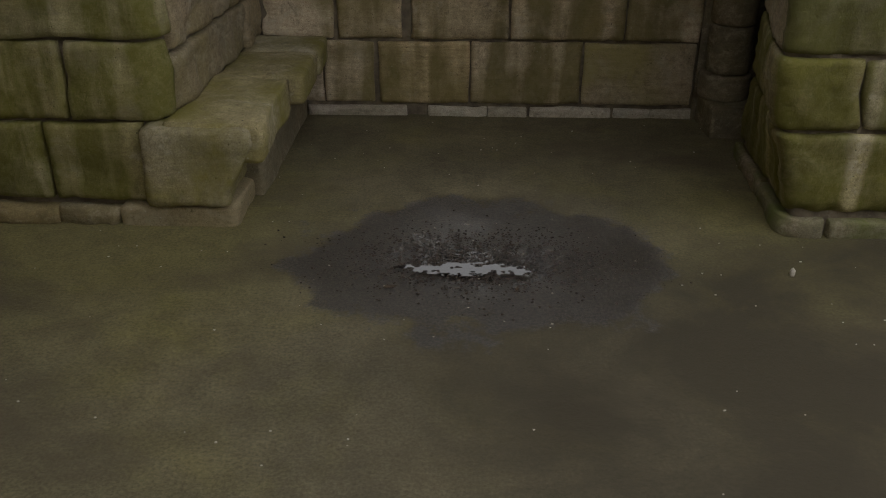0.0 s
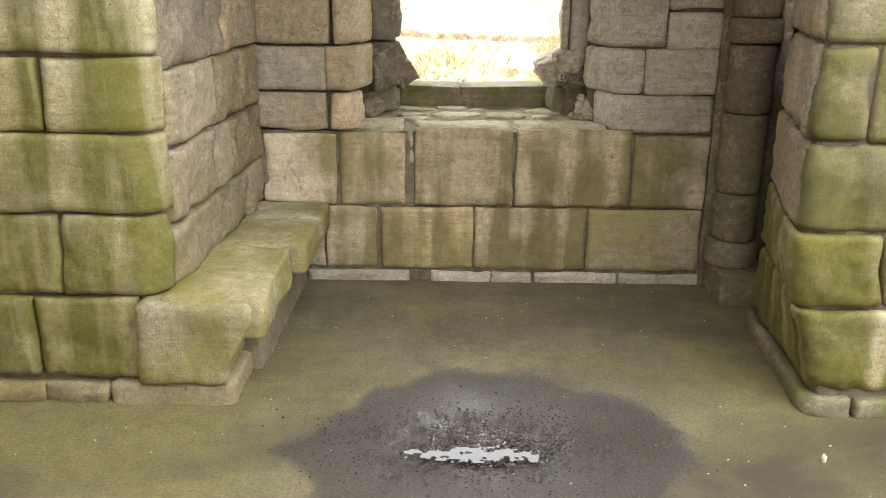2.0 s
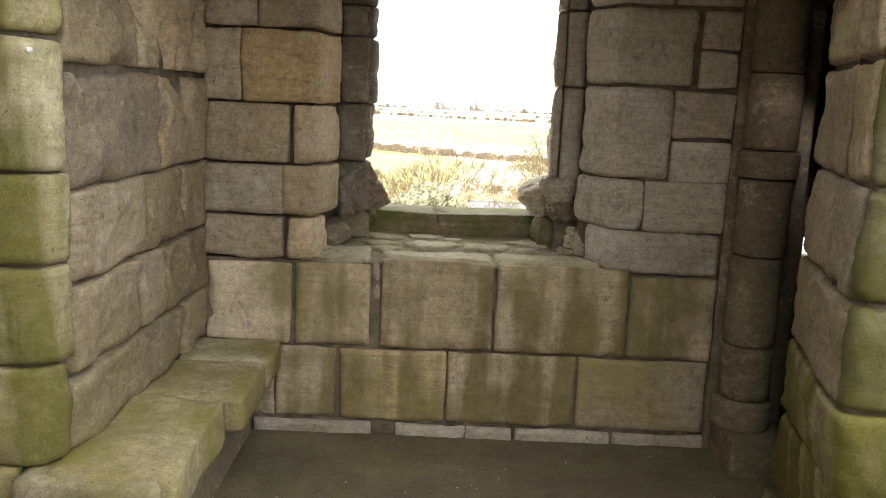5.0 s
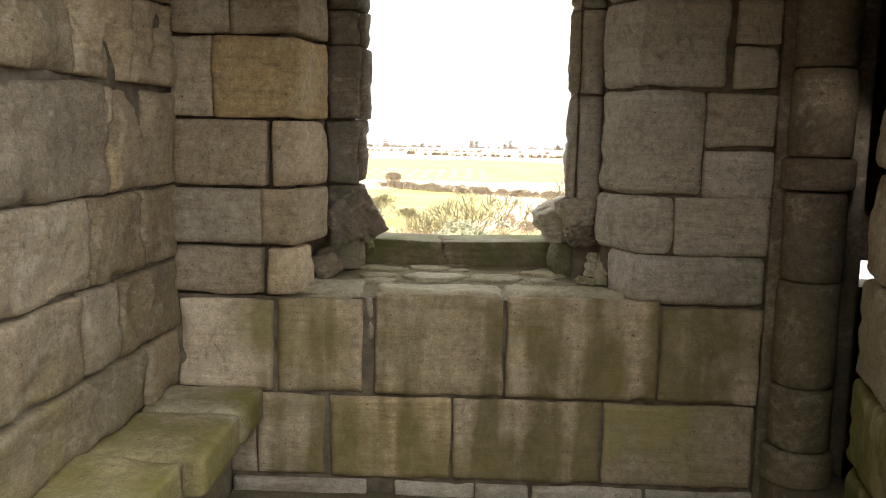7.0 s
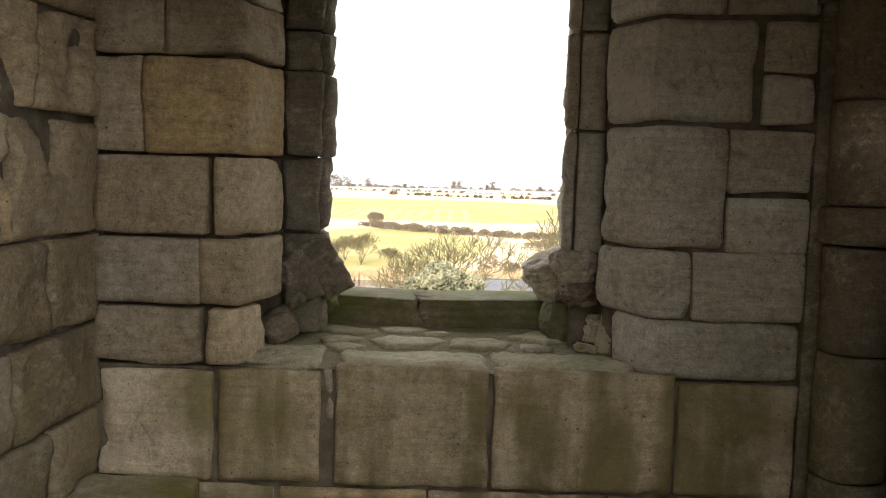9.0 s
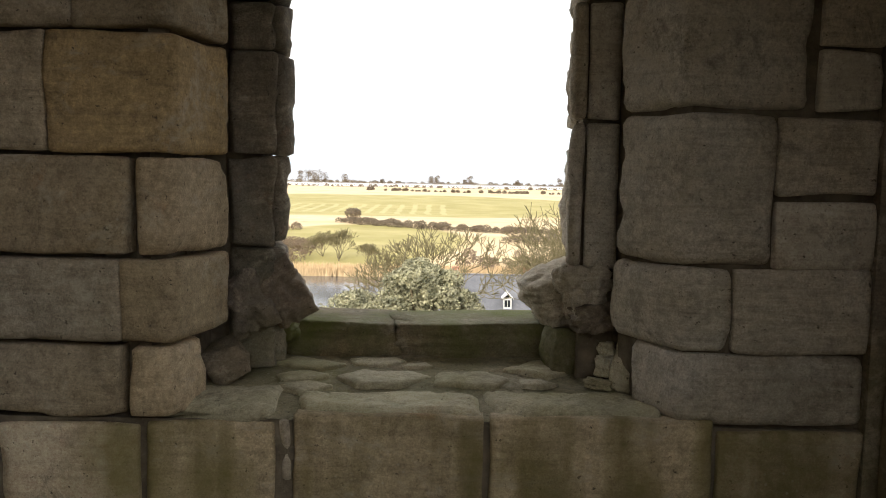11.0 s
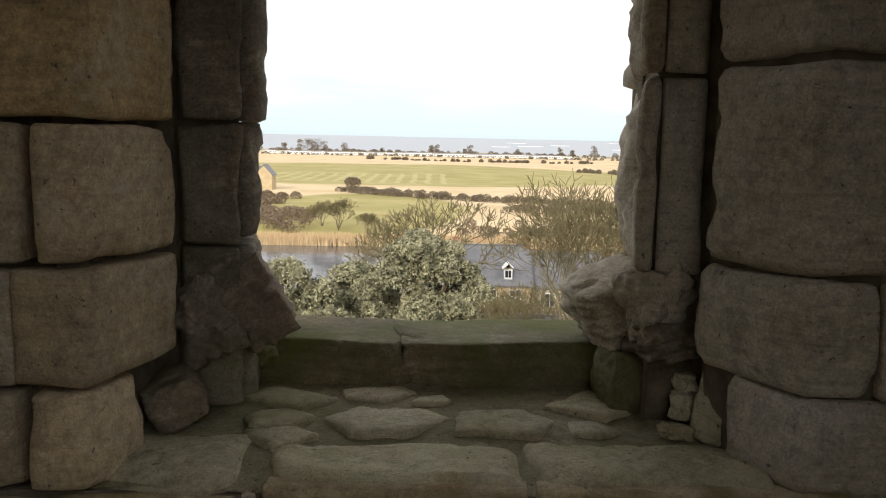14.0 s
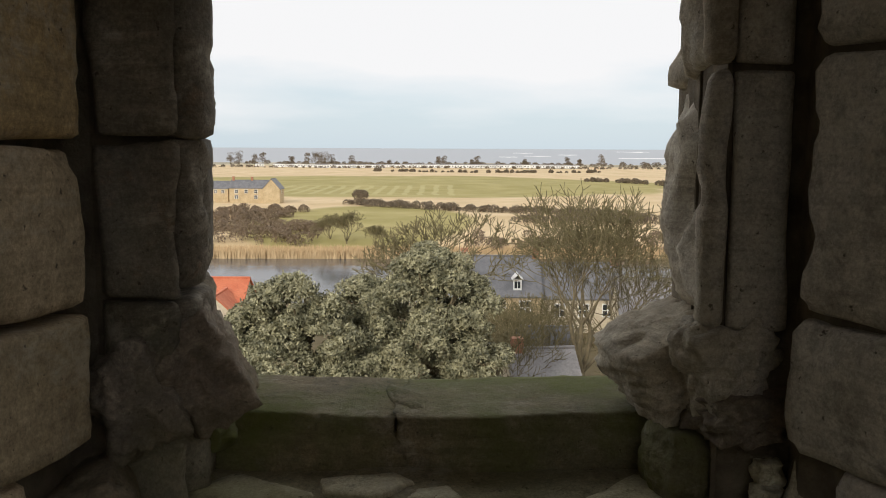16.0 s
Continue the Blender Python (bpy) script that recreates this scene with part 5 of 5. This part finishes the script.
# ---- houses ----
def gable_house(name, x, y, z, w, d, wall_h, roof_h, turn, wall_m, roof_m, label, windows=(), chimneys=(), dormers=(), over=0.25):
    """A house with pitched roof, ridge along its own x; windows are (x, z, w, h) on the front."""
    root = tagged(new(name), label, "house")
    root.matrix_world = pose(x, y, z, 0, 0, turn)
    part("wall", box_bm(-w / 2, w / 2, -d / 2, d / 2, -3.0, wall_h), wall_m, root)
    for sgn in (-1, 1):
        gv = [(sgn * w / 2, -d / 2, wall_h), (sgn * w / 2, d / 2, wall_h), (sgn * w / 2, 0, wall_h + roof_h), (sgn * (w / 2 - 0.3), -d / 2, wall_h), (sgn * (w / 2 - 0.3), d / 2, wall_h), (sgn * (w / 2 - 0.3), 0, wall_h + roof_h)]
        mesh_object("gable", gv, [(0, 1, 2), (3, 5, 4), (0, 2, 5, 3), (1, 4, 5, 2), (0, 3, 4, 1)], wall_m, root, smooth=False)
        t = 0.16
        e = sgn * (d / 2 + over)
        zl = wall_h - over * roof_h / (d / 2)
        hw = w / 2 + 0.2
        rv = [(-hw, e, zl), (hw, e, zl), (hw, 0, wall_h + roof_h), (-hw, 0, wall_h + roof_h)]
        rv += [(a, b, c + t) for a, b, c in rv]
        mesh_object("roof_slope", rv, [(0, 1, 2, 3), (4, 7, 6, 5), (0, 4, 5, 1), (1, 5, 6, 2), (2, 6, 7, 3), (3, 7, 4, 0)], roof_m, root, smooth=False)
    part("ridge", box_bm(-w / 2 - 0.2, w / 2 + 0.2, -0.14, 0.14, wall_h + roof_h + 0.06, wall_h + roof_h + 0.24, 0.04), roof_m, root)
    for wx, wz, ww, wh in windows:
        win = part("window", box_bm(wx - ww / 2, wx + ww / 2, -d / 2 - 0.05, -d / 2 + 0.05, wz, wz + wh), m_white, root, "white painted window frame")
        for i in (0, 1):
            for j in (0, 1):
                a, b = wx - ww / 2 + 0.1 + i * (ww / 2 - 0.05), wz + 0.1 + j * (wh / 2 - 0.05)
                part("pane", box_bm(a, a + ww / 2 - 0.15, -d / 2 - 0.07, -d / 2 - 0.04, b, b + wh / 2 - 0.15), m_glass, win)
    for cx, ch in chimneys:
        part("chimney", box_bm(cx - 0.4, cx + 0.4, -0.35, 0.35, wall_h + roof_h - 0.5, wall_h + roof_h + ch, 0.03), m_brick, root)
    for dx in dormers:
        part("dormer", box_bm(dx - 0.45, dx + 0.45, -d / 2 + 0.4, -0.3, wall_h + 0.5, wall_h + 1.7), m_white, root, "white dormer")
        for i in (0, 1):
            part("dormer_pane", box_bm(dx - 0.33 + 0.36 * i, dx - 0.03 + 0.33 * i, -d / 2 + 0.36, -d / 2 + 0.42, wall_h + 0.75, wall_h + 1.5), m_glass, root)
        for sgn in (-1, 1):
            rv = [(dx, -d / 2 + 0.15, wall_h + 2.2), (dx, 0, wall_h + 2.2), (dx + sgn * 0.62, 0, wall_h + 1.62), (dx + sgn * 0.62, -d / 2 + 0.15, wall_h + 1.62)]
            rv += [(a, b, c + 0.12) for a, b, c in rv]
            mesh_object("dormer_roof", rv, [(0, 1, 2, 3), (4, 7, 6, 5), (0, 4, 5, 1), (1, 5, 6, 2), (2, 6, 7, 3), (3, 7, 4, 0)], m_white, root, smooth=False)
    return root


gable_house("terraced_house", 6.4, 100.0, -18.6, 8.4, 8.0, 4.3, 3.7, 0, m_house, m_slate, "sandstone house with slate roof and white dormer", ((2.5, 2.2, 1.3, 1.6), (-0.2, 2.2, 1.3, 1.6), (-2.6, 2.2, 1.3, 1.6), (2.5, -0.4, 1.3, 1.6)), ((-4.0, 1.0), (4.0, 1.1)), (1.7,))
gable_house("terraced_house", 15.2, 101.0, -18.6, 8.8, 8.0, 3.9, 3.2, 0, m_house_pale, m_slate, "stone house with dark slate roof behind the bare tree", ((-2.4, 1.8, 1.2, 1.5), (0.2, 1.8, 1.2, 1.5), (2.8, 1.8, 1.2, 1.5)), ((4.2, 1.0),), ())
gable_house("long_house", 25.5, 92.0, -18.8, 15.0, 9.0, 3.4, 3.6, -4, m_house_pale, m_slate_pale, "long low building with pale weathered slate roof", ((-3, 1.2, 1.2, 1.3), (1, 1.2, 1.2, 1.3)), ())
gable_house("slate_cottage", 6.6, 61.0, -17.2, 4.4, 6.5, 2.6, 2.6, 8, m_house_pale, m_slate_pale, "small cottage with grey slate roof below the bank", (), ((-1.6, 0.9),))
gable_house("slate_cottage", 8.2, 72.0, -18.0, 4.2, 6.0, 2.4, 2.8, 0, m_house_pale, m_slate, "small cottage with dark slate roof", (), ())
gable_house("red_cottage", -21.9, 84.0, -17.6, 7.4, 6.0, 4.9, 1.9, 0, m_house_pale, m_pantile, "pale cottage with orange pantile roof by the river", ((1.0, 1.2, 1.1, 1.2),), ())
gable_house("red_cottage_wing", -19.8, 80.0, -17.6, 4.0, 3.0, 4.7, 1.4, 90, m_house_pale, m_pantile, "pale gabled wing with orange pantile roof", (), ())
FARM_Y = 318.0
gable_house("farmhouse", -69.5, FARM_Y, -17.6, 14.0, 7.0, 4.3, 2.6, 0, m_house, m_slate, "yellow sandstone farmhouse with grey roof across the river", ((-4.5, 2.4, 1.3, 1.4), (-1, 2.4, 1.3, 1.4), (2.5, 2.4, 1.3, 1.4), (-4.5, 0.4, 1.3, 1.4), (2.5, 0.4, 1.3, 1.4)), ((-6.2, 1.4), (0.5, 1.3)))
gable_house("farmhouse_wing", -61.0, FARM_Y - 2.0, -17.6, 8.5, 6.0, 4.2, 3.4, 90, m_house, m_slate, "gabled sandstone wing of the farmhouse", ((0, 2.3, 1.2, 1.4),), ())
gable_house("farm_cottage", -82.0, FARM_Y + 2.0, -17.6, 9.0, 6.5, 4.0, 2.4, 0, m_house, m_slate, "sandstone cottage beside the farmhouse", ((0, 2.3, 1.2, 1.3), (2.6, 2.3, 1.2, 1.3)), ((-3.5, 1.2),))


def caravan():
    root = tagged(new("static_caravan"), "white static caravan in a far row", "caravan", "caravan park")
    body = part("body", box_bm(-4.6, 4.6, -1.6, 1.6, 0.4, 3.3, 0.08), m_white, root)
    me = [(-4.7, -1.7, 3.3), (4.7, -1.7, 3.3), (4.7, 0, 3.8), (-4.7, 0, 3.8), (4.7, 1.7, 3.3), (-4.7, 1.7, 3.3)]
    mesh_object("roof", me, [(0, 1, 2, 3), (3, 2, 4, 5), (0, 3, 5), (1, 4, 2)], m_slate_pale, root, smooth=False)
    for wx in (-3.0, 0.2, 3.0):
        part("window", box_bm(wx - 0.7, wx + 0.7, -1.64, -1.56, 1.4, 2.3), m_glass, root)
    part("chassis", box_bm(-4.3, 4.3, -1.2, 1.2, 0.0, 0.4), m_slate, root)
    return root


first_caravan = caravan()
spots = []
rc = random.Random(12)
for row in range(3):
    x = -140 - 40 * row
    while x < 135 - 10 * row:
        x += rc.uniform(6, 13)
        if rc.random() < (0.15 if x > -150 else 0.6):
            continue
        spots.append((x, 922 + 16 * row + rc.uniform(-3, 3), rc.uniform(-35, 35)))
for i, (x, y, a) in enumerate(spots):
    m = pose(x, y, ground_height(x, y) - 0.1, 0, 0, a)
    if i == 0:
        first_caravan.matrix_world = m
    else:
        copy_thing(first_caravan, m)
